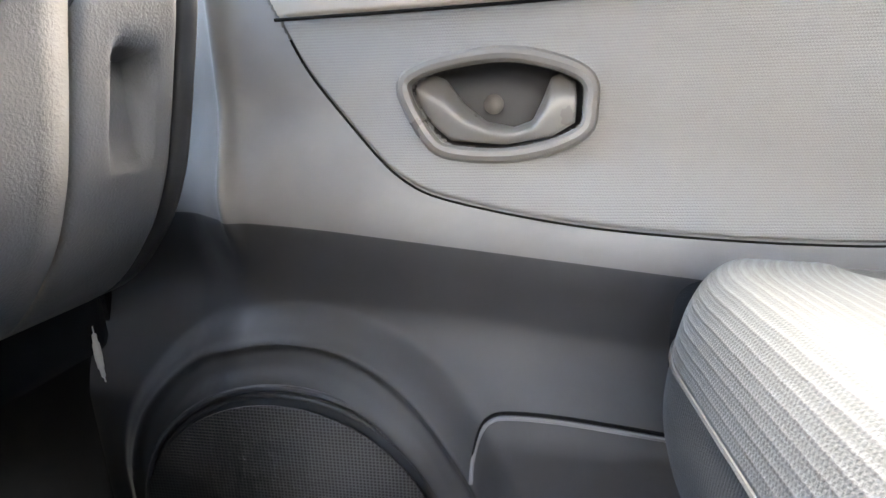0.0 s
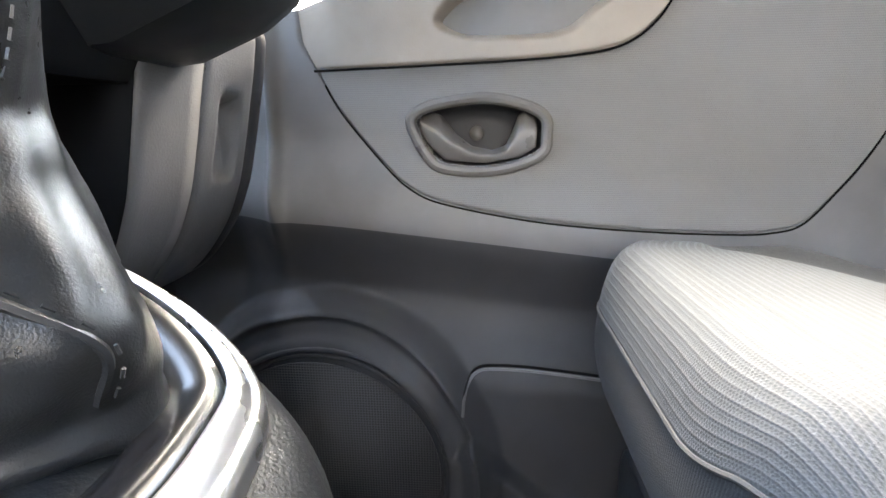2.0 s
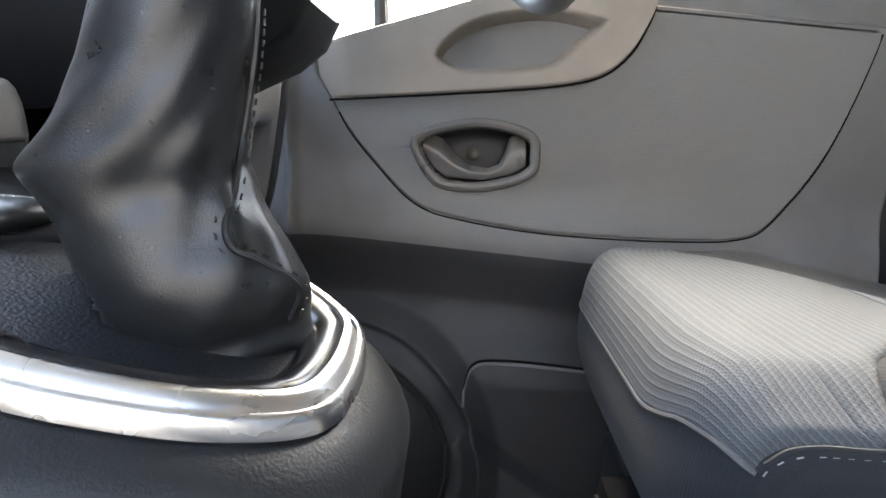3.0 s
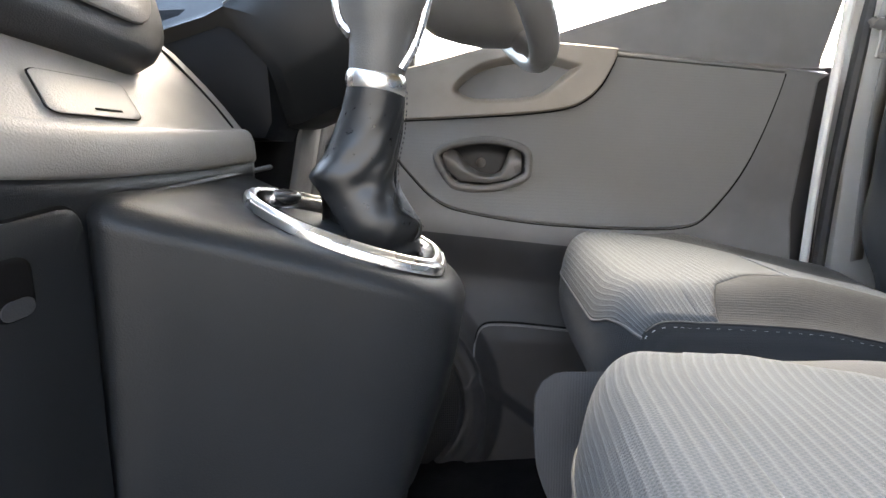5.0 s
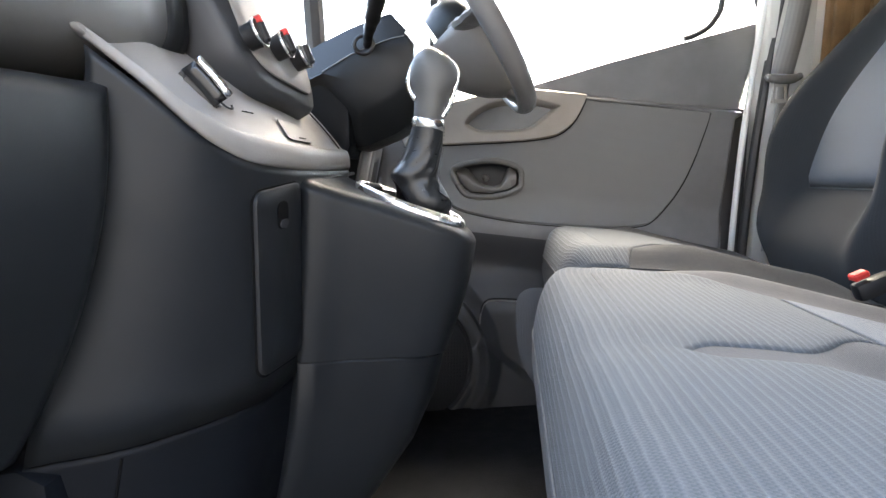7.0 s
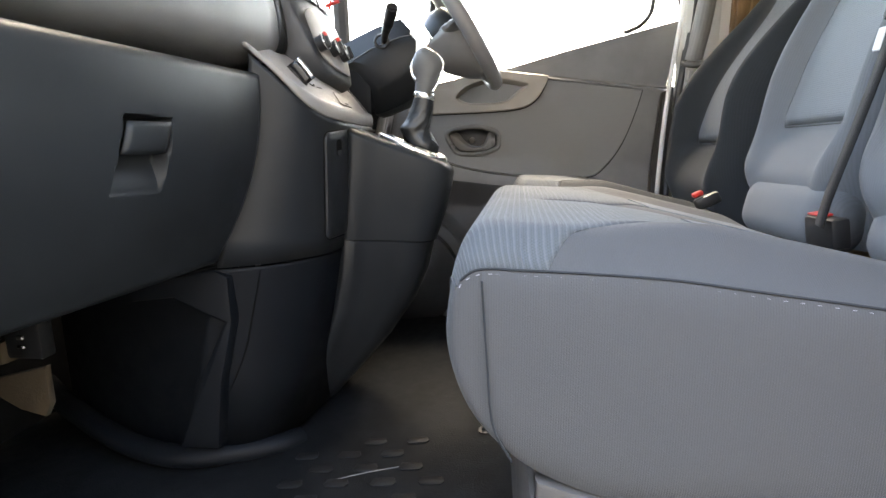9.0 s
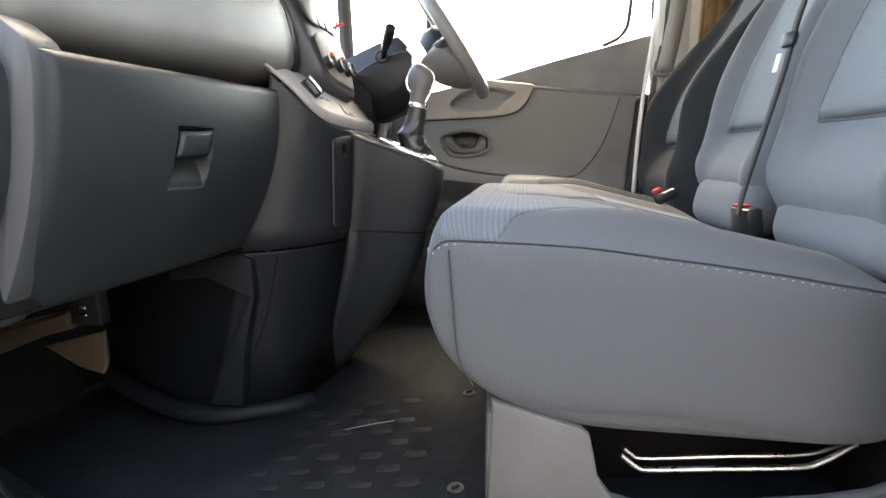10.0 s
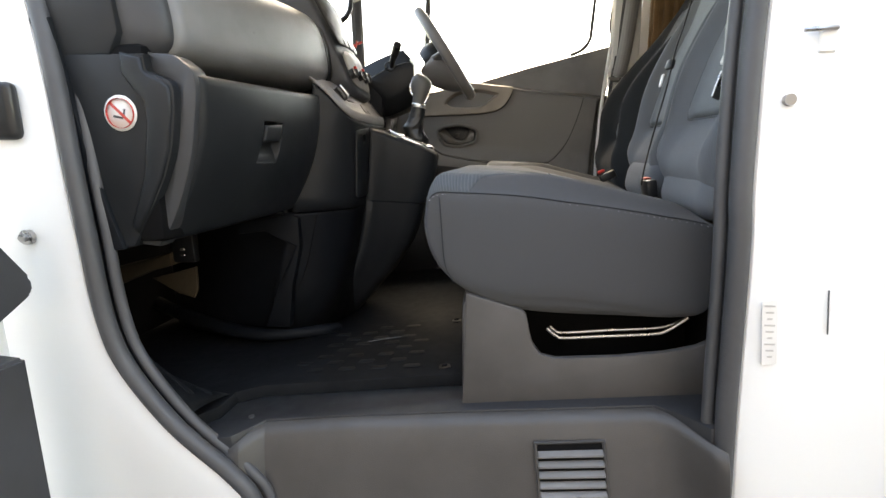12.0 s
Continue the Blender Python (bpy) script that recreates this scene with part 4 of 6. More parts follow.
RING = [(-0.166, -0.125), (-0.152, -0.153), (-0.122, -0.1745), (-0.095, -0.184), (-0.066, -0.1845), (-0.041, -0.1795), (-0.0155, -0.1695), (0.0060, -0.1535), (0.0145, -0.1335), (0.0140, -0.100), (0.005, -0.070), (-0.026, -0.046), (-0.070, -0.034), (-0.115, -0.041), (-0.150, -0.070), (-0.165, -0.100)]
ring = curve([(a, b, 0) for a, b in RING], 8, True)
ring_in = []
for k, p in enumerate(ring):
    d = (ring[(k + 1) % len(ring)] - ring[k - 1]).normalized()
    ring_in.append(Vector((-d.y, d.x, 0)))


def ring_row(d, h):
    return [(q.x, q.y, top_z(q.x) + h) for q in (p + n * d for p, n in zip(ring, ring_in))]


part("trim_ring", sheet([ring_row(d, h) for d, h in ((0.0045, 0.001), (0.0045, 0.006), (0.0055, 0.0085), (0.0065, 0.0088), (0.0072, 0.0082), (0.0080, 0.0090), (0.0095, 0.0115), (0.0115, 0.0125), (0.0135, 0.0115), (0.0142, 0.009), (0.0144, 0.006))], True), CHROME, gear, "bright satin chrome surround", 50)
bm = sheet([ring_row(d, h) for d, h in ((0.0142, 0.0085), (0.0150, 0.0105), (0.0185, 0.0108), (0.0240, 0.0080), (0.0290, 0.0040), (0.0315, 0.0005), (0.0330, -0.006), (0.0345, -0.020))], True)
bm.verts.ensure_lookup_table()
bm.faces.new(bm.verts[-len(ring):])
part("inner_frame", bm, GLOSS, gear, "sloping glossy black inner frame round the boot", 50)
BOOT = [(0.640, -0.060, 0.0460, 0.032), (0.655, -0.0605, 0.0460, 0.034), (0.670, -0.061, 0.0450, 0.034), (0.685, -0.0625, 0.0400, 0.034), (0.700, -0.066, 0.0360, 0.034), (0.715, -0.0690, 0.0355, 0.034), (0.7245, -0.0660, 0.0340, 0.032), (0.7385, -0.0610, 0.0315, 0.030), (0.750, -0.0575, 0.0298, 0.0275), (0.770, -0.0515, 0.0268, 0.0245), (0.788, -0.0485, 0.0252, 0.0238)]
ARCH = [(-0.130, 0.716), (-0.110, 0.711), (-0.101, 0.705), (-0.090, 0.691), (-0.081, 0.677), (-0.0715, 0.660), (-0.064, 0.645)]


def boot_p(z, a):
    """Leather sleeve: an arched fold in front, a slack pouch behind."""
    cx, rx, ry = (table([(q[0], q[i]) for q in BOOT], z) for i in (1, 2, 3))
    t = (z - 0.64) / 0.148
    ca, sa = math.cos(a), math.sin(a)
    back = max(0.0, math.cos(a + 0.7)) ** 2
    f = 1 + 0.030 * (1 - t) * math.sin(5 * a + 9 * t) + 0.035 * math.sin(math.pi * t) * math.sin(3 * a + 1.0 + 4 * t) + 0.014 * math.sin(t * 17 + 2 * math.sin(a))
    f += 0.022 * math.sin(11 * a - 26 * t + 2.2 * math.sin(2 * a)) * math.sin(math.pi * t) * (0.4 + 0.6 * back) + 0.012 * math.sin(38 * t + 3.0 * math.sin(3 * a + 1)) * (1 - t)
    f += 0.10 * math.exp(-((z - 0.674) / 0.013) ** 2) * back
    f -= 0.09 * math.exp(-((z - 0.712 - 0.006 * sa) / 0.0075) ** 2) * back
    f += 0.16 * math.exp(-((z - 0.714) / 0.012) ** 2) * max(0.0, math.cos(a + 2.5)) ** 4
    f -= 0.10 * math.exp(-((z - 0.652) / 0.006) ** 2) * back
    x, y = cx + rx * f * ca, -0.098 + ry * f * sa
    hollow = sstep(0.0, 0.011, table(ARCH, x) - z) * sstep(0.05, 0.45, -sa)
    y += 0.030 * hollow * sstep(0.0, 0.4, -sa)
    return Vector((x, y, z))


boot = part("leather_boot", sheet([[boot_p(0.640 + 0.148 * k / 60, 2 * math.pi * j / 96) for j in range(96)] for k in range(61)], True), LEATHER, gear, "creased black leather boot", 80)
seam = curve([boot_p(z, a) + Vector((0.0003, -0.0005, 0)) for z, a in ((0.786, 0.36), (0.772, 0.32), (0.750, 0.16), (0.725, 0.06), (0.706, -0.28), (0.694, -0.60), (0.686, -0.66), (0.680, -0.48), (0.668, -0.24), (0.655, -0.22))], 6)
part("boot_seam", tube(seam, 0.0012, 6), LEATHER, boot, "raised seam")
bms = []
acc = 0.0
for p, q in zip(seam, seam[1:]):
    acc += (q - p).length
    if acc < 0.0036:
        continue
    acc = 0.0
    d = (q - p).normalized()
    side = d.cross(Vector((0.3, -0.95, 0))).normalized()
    for w in (-0.0030, 0.0030):
        c = p + side * w + Vector((0, -0.0006, 0))
        bms.append(tube([c - d * 0.0012, c + d * 0.0012], 0.00045, 5, False, 1, 1, True))
part("boot_stitching", join(*bms), LEATHER, boot, "double row of dark stitches")
rows = []
for t, w in ((0.0, 0.0245), (0.15, 0.0262), (0.5, 0.0265), (0.85, 0.0255), (1.0, 0.0240)):
    rows.append([(-0.0485 + 0.0015 * t + w * math.cos(a), -0.098 + 0.93 * w * math.sin(a), 0.7835 - 0.0035 * math.cos(a) + 0.0165 * t) for a in (2 * math.pi * j / 36 for j in range(36))])
part("collar", sheet(rows, True), CHROME, gear, "satin chrome collar", 50)
KNOB_AT = [(0.796, -0.0470, 0.0232, 0.0225), (0.806, -0.0450, 0.0255, 0.024), (0.820, -0.0425, 0.0265, 0.025), (0.832, -0.0410, 0.0285, 0.026), (0.843, -0.0390, 0.0340, 0.028), (0.853, -0.0378, 0.0378, 0.029), (0.865, -0.0370, 0.0390, 0.030), (0.877, -0.0378, 0.0365, 0.029), (0.888, -0.0400, 0.0305, 0.026), (0.897, -0.0425, 0.0220, 0.020), (0.9035, -0.0445, 0.0120, 0.012), (0.9062, -0.0455, 0.0030, 0.003)]
prof_k = curve([(z, c, r) for z, c, r, d in KNOB_AT], 3)
rows = [[(q.y + q.z * math.cos(a), -0.098 + table([(k[0], k[3]) for k in KNOB_AT], q.x) * math.sin(a), q.x) for a in (2 * math.pi * j / 40 for j in range(40))] for q in prof_k]
part("knob", sheet(rows, True, None, True), KNOB, gear, "rounded grey gear knob leaning back", 60)
part("knob_trim", tube([(-0.0655, -0.108, 0.830), (-0.0735, -0.106, 0.840), (-0.0768, -0.104, 0.856), (-0.0735, -0.102, 0.873), (-0.0650, -0.100, 0.889), (-0.0455, -0.099, 0.9070), (-0.0220, -0.100, 0.8965), (-0.0040, -0.101, 0.881), (0.0018, -0.102, 0.866), (-0.0040, -0.104, 0.843), (-0.0125, -0.105, 0.820), (-0.0240, -0.108, 0.801)], [0.0046, 0.0042, 0.0034, 0.003, 0.003, 0.003, 0.003, 0.0036, 0.0042], 8), CHROME, gear, "chrome edge round the knob")
bm = bmesh.new()
bmesh.ops.create_uvsphere(bm, u_segments=24, v_segments=12, radius=0.0185)
bmesh.ops.scale(bm, vec=(1, 1, 0.42), verts=bm.verts)
bmesh.ops.translate(bm, vec=(-0.144, -0.090, top_z(-0.144) + 0.005), verts=bm.verts)
part("round_button", bm, LEATHER, gear, "round grained button ahead of the boot", 60)

# ---- heater and radio stack ----
stack = thing("control_stack", (-0.36, -0.17, 0.80), "black framed heater and radio control stack", "control panel")


def stack_p(u, v):
    z = lerp(0.806, 1.17, v) + 0.030 * max(0.0, 0.9 - u) ** 2 * (1 - v)
    y = lerp(lerp(-0.292, -0.316, v), lerp(-0.088, -0.076, v), u)
    x = lerp(-0.252, -0.400, v ** 1.05) + 0.12 * (y + 0.20) + 0.014 * math.sin(math.pi * u) + 0.014 * math.sin(math.pi * v)
    return Vector((x, y, z))


rim = rounded(0.22, 0.36, 0.050, 8)
rows = []
for q, back in ((1.0, -0.14), (1.0, -0.025), (0.985, -0.010), (0.955, -0.002), (0.92, 0.0), (0.7, 0.0), (0.4, 0.0), (0.02, 0.0)):
    rows.append([stack_p(0.5 + (a - 0.5) * q, 0.5 + (b - 0.5) * q) + Vector((back, 0, 0.25 * back)) for a, b in rim])
part("housing", sheet(rows, True, None, True), FRAME_GREY, stack, "rounded dark housing", 45)


def face_p(u, v):
    return stack_p(lerp(0.11, 0.89, u), lerp(0.075, 0.92, v)) + Vector((0.001, 0, 0.0005))


part("heater_plate", plate_on(lambda u, v: face_p(u, lerp(0.0, 0.40, v)), 0.14, 0.12, 0.036, 0.0035), TRAY, stack, "grey-brown heater control plate", 40)
part("radio_plate", plate_on(lambda u, v: face_p(u, lerp(0.46, 1.0, v)), 0.15, 0.16, 0.016, 0.0035), BLACK, stack, "black radio plate", 40)


def knob_at(u, v, mark):
    c = face_p(u, v) + Vector((0.003, 0, 0.001))
    n = Vector((0.93, 0, 0.37))
    e1, e2 = Vector((0, 1, 0)), n.cross(Vector((0, 1, 0)))
    rows = []
    for r, h in ((0.0160, 0.000), (0.0160, 0.010), (0.0168, 0.014), (0.0170, 0.0205), (0.0155, 0.0215), (0.002, 0.0215)):
        rows.append([c + n * h + r * (math.cos(a) * e1 + math.sin(a) * e2) for a in (2 * math.pi * j / 24 for j in range(24))])
    k = part("heater_knob", sheet(rows, True, None, True), BLACK, stack, "black rotary knob with a chrome rim", 40)
    part("knob_ring", tube([c + n * 0.0185 + 0.0172 * (math.cos(a) * e1 + math.sin(a) * e2) for a in (2 * math.pi * j / 24 for j in range(24))], 0.0019, 6, True, 1, 1, True), CHROME, k)
    part("knob_grip", rbox(c + n * 0.023, (0.011, 0.009, 0.030), 0.003, 1, (0, -22, 0)), BLACK, k)
    if mark is not BLACK:
        part("knob_mark", rbox(c + n * 0.021 + e2 * 0.0135, (0.015, 0.011, 0.010), 0.002, 1, (0, -22, 0)), mark, k)


knob_at(0.01, 0.105, RED)
knob_at(0.335, 0.130, RED)
knob_at(0.66, 0.138, BLACK)
for k in range(4):
    for j in range(2):
        part("radio_button", shell(lambda u, v: face_p(lerp(0.08 + 0.22 * k, 0.25 + 0.22 * k, u), lerp(0.47 + 0.13 * j, 0.56 + 0.13 * j, v)) + Vector((0.003, 0, 0.001)), 0.045, 0.03, 0.003, 0.003, 3, 3), BLACK, stack)
part("radio_screen", shell(lambda u, v: face_p(lerp(0.08, 0.92, u), lerp(0.76, 0.95, v)) + Vector((0.003, 0, 0.001)), 0.2, 0.06, 0.003, 0.003, 4, 4), BLACK, stack, "dark glossy display")

# device holder with a red clip and a yellow tag on top of the dash
hold = thing("phone_holder", (-0.36, -0.05, 1.06), "black device holder clamped to the dash", "phone holder")
part("arm", tube([(-0.40, -0.06, 1.08), (-0.34, -0.02, 1.14), (-0.33, 0.0, 1.22)], 0.010, 8), BLACK, hold)
part("cradle", rbox((-0.33, 0.02, 1.24), (0.03, 0.10, 0.07), 0.008, 2, (0, -20, 10)), BLACK, hold)
clip = lone("red_clip", join(tube([(-0.330, -0.095, 1.000), (-0.300, -0.085, 1.015), (-0.275, -0.075, 1.027)], 0.0045, 6), tube([(-0.292, -0.085, 1.030), (-0.298, -0.082, 1.006)], 0.003, 6)), RED, "small red plastic clip on the dash", "clip")

# ---- steering column and wheel ----
col = thing("steering_column", (-0.2, 0.2, 0.85), "dark plastic steering column shroud with stalk", "steering column")
# stations along the column: x, top, ridge, foot of the side face, underside
STATIONS = [(-0.46, 0.935, 0.880, 0.868, 0.800), (-0.324, 0.982, 0.913, 0.903, 0.790), (-0.299, 0.995, 0.925, 0.913, 0.782), (-0.249, 1.016, 0.951, 0.858, 0.770), (-0.229, 1.023, 0.960, 0.838, 0.772), (-0.162, 1.043, 0.982, 0.868, 0.798), (-0.130, 1.010, 0.990, 0.892, 0.820), (-0.112, 0.978, 0.968, 0.908, 0.850)]
rows = []
for x, top_, ridge, foot, under in STATIONS:
    half_row = [(0.190, top_), (0.150, top_ - 0.004), (0.122, ridge + 0.003), (0.119, ridge - 0.003), (0.116, lerp(ridge, foot, 0.5)), (0.119, foot + 0.008), (0.124, foot - 0.004), (0.150, lerp(foot, under, 0.55)), (0.175, under + 0.004), (0.195, under)]
    rows.append([(x, y, z) for y, z in half_row] + [(x, 0.47 - y, z) for y, z in reversed(half_row)])
part("shroud", sheet(rows, True, None, True), DASH, col, "two-piece faceted column shroud", 28)
part("shroud_joint", tube([(x, 0.1175, z - 0.002) for x, z in ((-0.299, 0.925), (-0.249, 0.951), (-0.229, 0.960), (-0.162, 0.982), (-0.130, 0.988))], 0.0012, 5), BEZEL, col, "thin bright joint along the shroud")
part("knee_panel", slab([(-0.46, 0.752), (-0.262, 0.752), (-0.249, 0.775), (-0.249, 0.850), (-0.305, 0.908), (-0.330, 0.925), (-0.46, 0.925)], "y", 0.126, 0.22, 0.012), DASH_LOW, col, "dark knee panel under the column")
st = part("stalk", tube([(-0.205, 0.120, 0.972), (-0.195, 0.090, 0.985), (-0.178, 0.055, 1.006), (-0.160, 0.018, 1.028), (-0.156, 0.008, 1.034)], [0.009, 0.010, 0.012, 0.0155, 0.017, 0.016, 0.010], 14), BLACK, col, "black indicator stalk")
part("stalk_socket", tube([(-0.212 + 0.019 * math.cos(a), 0.1165, 0.972 + 0.017 * math.sin(a)) for a in (2 * math.pi * k / 24 for k in range(24))], 0.0042, 8, True, 1, 1, True), BLACK, st)

wheel = thing("steering_wheel", (0.02, 0.21, 1.02), "dark grey steering wheel seen from its edge", "steering wheel")
wc = Vector((0.010, 0.215, 1.0276))
wu = Vector((-0.545, 0, 0.838))
wn = Vector((0.838, 0, 0.545))
wy = Vector((0, 1, 0))
part("rim", tube([wc + 0.198 * (math.cos(a) * wy + math.sin(a) * wu) for a in (2 * math.pi * k / 56 for k in range(56))], 0.0185, 12, True, 1.15, 1, True), DASH_TOP, wheel, "thick rim, paled for window light", 60)
rows = []
for r, h in ((0.085, -0.09), (0.100, -0.06), (0.095, -0.02), (0.07, 0.0), (0.03, 0.008), (0.003, 0.009)):
    rows.append([wc + wn * h + r * (math.cos(a) * wy + 0.8 * math.sin(a) * wu) for a in (2 * math.pi * j / 32 for j in range(32))])
part("hub", sheet(rows, True, None, True), DASH, wheel, "padded centre boss", 50)
rows = []
for r_, h_ in ((0.02, -0.125), (0.060, -0.120), (0.085, -0.110), (0.112, -0.088), (0.138, -0.062), (0.158, -0.034), (0.166, -0.010), (0.158, 0.002), (0.05, 0.006)):
    rows.append([wc + wn * h_ + r_ * (0.78 * math.cos(a) * wy + math.sin(a) * wu) for a in (math.pi * (1 + j / 24) for j in range(25))])
part("back_cover", sheet(rows), DASH_TOP, wheel, "dished rear cover behind the spokes", 50, 0.003)
part("lower_spoke", tube([wc - wu * 0.02 - wn * 0.03, wc - wu * 0.09 - wn * 0.028, wc - wu * 0.14 - wn * 0.016, wc - wu * 0.193 - wn * 0.004], [0.07, 0.066, 0.055, 0.04, 0.03], 14, False, 0.40), DASH_TOP, wheel, "broad lower spoke", 60)
for a in (-0.15, math.pi + 0.15):
    d = math.cos(a) * wy + math.sin(a) * wu
    part("spoke", tube([wc + d * 0.06 - wn * 0.04, wc + d * 0.12 - wn * 0.025, wc + d * 0.195], [0.036, 0.032, 0.026, 0.02], 10, False, 0.45), DASH_TOP, wheel)

# driver's dash side with its fuse cover
ddash = thing("driver_dash_end", (-0.3, 0.3, 0.6), "grained dash panel beside the driver's door with a grip slot", "dashboard")
PR = [(-0.42, 0.475), (-0.33, 0.515), (-0.275, 0.575), (-0.247, 0.63), (-0.232, 0.68), (-0.219, 0.735), (-0.207, 0.79), (-0.205, 0.83), (-0.24, 0.87), (-0.34, 0.90)]
pr = curve([(a, 0, b) for a, b in PR], 6)


def dd_row(y, back=0.0, bulge=0.0):
    return [(p.x - back, y, p.z) for p in pr]


# the side turned from the window gets its shade as near-black colour
part("shaded_side", sheet([dd_row(0.197, 0.14), dd_row(0.197, 0.05), dd_row(0.197, 0.006)]), DASH_LOW, ddash, "inner side of the panel, shade painted into its colour", 60, 0.004)
rows = [dd_row(0.1985, 0.008), dd_row(0.1995, 0.003), dd_row(0.203, 0.0005), dd_row(0.212, 0.0), dd_row(0.27, 0.0), dd_row(0.293, 0.0)]
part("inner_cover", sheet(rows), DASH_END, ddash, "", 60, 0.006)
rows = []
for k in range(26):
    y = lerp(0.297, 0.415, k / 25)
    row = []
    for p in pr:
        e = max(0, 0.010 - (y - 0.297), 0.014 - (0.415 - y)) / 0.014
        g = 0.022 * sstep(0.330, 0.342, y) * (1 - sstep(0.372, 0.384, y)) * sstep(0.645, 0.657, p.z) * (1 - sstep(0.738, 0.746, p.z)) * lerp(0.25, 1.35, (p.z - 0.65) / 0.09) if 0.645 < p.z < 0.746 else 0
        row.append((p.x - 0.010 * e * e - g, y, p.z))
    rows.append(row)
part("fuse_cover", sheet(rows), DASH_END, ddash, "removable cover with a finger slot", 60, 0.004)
rows = [dd_row(0.418, 0.012), dd_row(0.425, 0.004), dd_row(0.437, 0.002), dd_row(0.447, 0.008), dd_row(0.452, 0.05)]
part("edge_moulding", sheet(rows), FRAME_GREY, ddash, "rounded outer edge moulding", 60, 0.004)
part("under_panel", rbox((-0.55, 0.27, 0.62), (0.34, 0.36, 0.40), 0.02), DASH_LOW, ddash)
top = setting("dash_top", rbox((-0.86, -0.22, 0.98), (0.62, 1.40, 0.16), 0.05, 3), DASH_TOP, "dash top under the windscreen, paled for window light", "dashboard top")

# pedals in the driver's footwell
for y, w in ((0.34, 0.05), (0.20, 0.065), (0.06, 0.065)):
    pd = thing("pedal", (-0.72, y, 0.1), "black rubber-faced foot pedal on a steel arm", "pedal", "foot pedals")
    part("arm", tube([(-1.15, y, 0.50), (-0.95, y, 0.48), (-0.80, y, 0.34), (-0.72, y, 0.17)], 0.010, 8), STEEL, pd)
    part("pad", rbox((-0.705, y, 0.15), (0.018, w, 0.07), 0.006, 2, (0, -30, 0)), MAT, pd)

# ---- seats ----
# profile of a cushion, from its back over the front edge and under
CUSH = [(0.71, 0.458), (0.60, 0.481), (0.50, 0.497), (0.375, 0.512), (0.25, 0.521), (0.14, 0.526), (0.083, 0.524), (0.064, 0.488), (0.065, 0.428), (0.096, 0.356), (0.168, 0.293), (0.293, 0.251), (0.50, 0.243), (0.69, 0.250), (0.715, 0.32), (0.72, 0.40)]


def make_cushion(parent, ya, yb, dx, dz, seats, crown=0.045, split=2.25, hem=0.003, side=None, drop=0.10, front=lambda y: 6.45):
    """A seat cushion between ya and yb. dx(y): how far its front is shifted. seats: the middles and half widths of its places."""
    n = 8
    out = [(p.x, p.z) for p in curve([(a, 0, b) for a, b in CUSH], n, True)]
    cx, cz = 0.38, 0.38
    width = yb - ya
    m = len(out)

    def point(y, t, lift=0.0):
        j = int(t * n) % m
        f = t * n - int(t * n)
        x = lerp(out[j][0], out[(j + 1) % m][0], f)
        z = lerp(out[j][1], out[(j + 1) % m][1], f)
        d = max(0, min(y - ya, yb - y))
        r = 0.042
        inset = r - math.sqrt(max(0, r * r - max(0, r - d) ** 2))
        vx, vz = cx - x, cz - z
        L = math.hypot(vx, vz)
        k = sstep(6.2, 7.6, t)
        px = x + vx / L * inset * lerp(0.2, 0.42, k)
        pz = lerp(z - inset * drop, z + vz / L * inset, k)
        wgt = sstep(0.0, 0.9, t) * (1 - sstep(5.4, 7.4, t)) if t < 8 else 0
        best = 0
        for c, h in seats:
            best = max(best, 1 - sstep(0.70, 1.3, abs(y - c) / h))
        best = lerp(best, 1 - sstep(0.055, 0.0, d) * 0.8, sstep(2.8, 3.9, t) * 0.9)
        fr = lerp(0.30, 1.0, sstep(0.66, 0.22, x))
        bol = 0.018 * math.exp(-((d - 0.07) / 0.035) ** 2) * sstep(0.20, 0.36, x)
        return Vector((px + dx(y) * (1 - 0.8 * sstep(0.15, 0.60, x)) - lift * 0.5 * k, y, pz + dz + wgt * (crown * best * fr + bol) + lift * (1 - 0.6 * k)))

    st = [0, 0.0015, 0.004, 0.009, 0.016, 0.026, 0.04, 0.055]
    ys = [ya + d for d in st] + [ya + 0.055 + (width - 0.11) * k / 44 for k in range(1, 44)] + [yb - d for d in reversed(st)]
    rows = [[point(y, j / n) for j in range(m)] for y in ys]
    puff = []
    for q, out_y in ((0.04, 0.009), (0.35, 0.0088), (0.65, 0.0078), (0.85, 0.0055), (0.94, 0.003), (0.985, 0.0008)):
        puff.append([Vector((lerp(0.38, p.x, q), -out_y, lerp(0.385, p.z, q))) for p in rows[0]])
    near = [[p + Vector((0, ya, 0)) for p in row] for row in puff]
    far = [[Vector((p.x, yb - p.y, p.z)) for p in row] for row in reversed(puff)]
    part("cover", sheet(near + rows + far, True, None, True), side or SEAT_SIDE, parent, "plain dark grey side cloth", 60)

    def panel(name, ta, tb, lo, hi, mat, label):
        g = []
        for i in range(49):
            t = lerp(ta, tb(0), i / 48)
            row = []
            for k in range(41):
                y = lerp(lo(t), hi(t), k / 40)
                e = min(1, min(k, 40 - k) / 2, (48 - i) / 2)
                row.append(point(y, lerp(ta, tb(y), i / 48), 0.0005 + 0.0026 * math.sin(e * math.pi / 2)))
            g.append(row)
        bm = sheet(g)
        uv = bm.loops.layers.uv.new("cloth")
        run = [0.0]
        for p, q in zip(g, g[1:]):
            run.append(run[-1] + (q[20] - p[20]).length)
        bm.verts.index_update()
        for face in bm.faces:
            for lp in face.loops:
                i, k = divmod(lp.vert.index, 41)
                lp[uv].uv = (run[i] if tb(0) > ta else -run[i], g[i][k].y)
        part(name, bm, mat, parent, label, 70, 0.002)
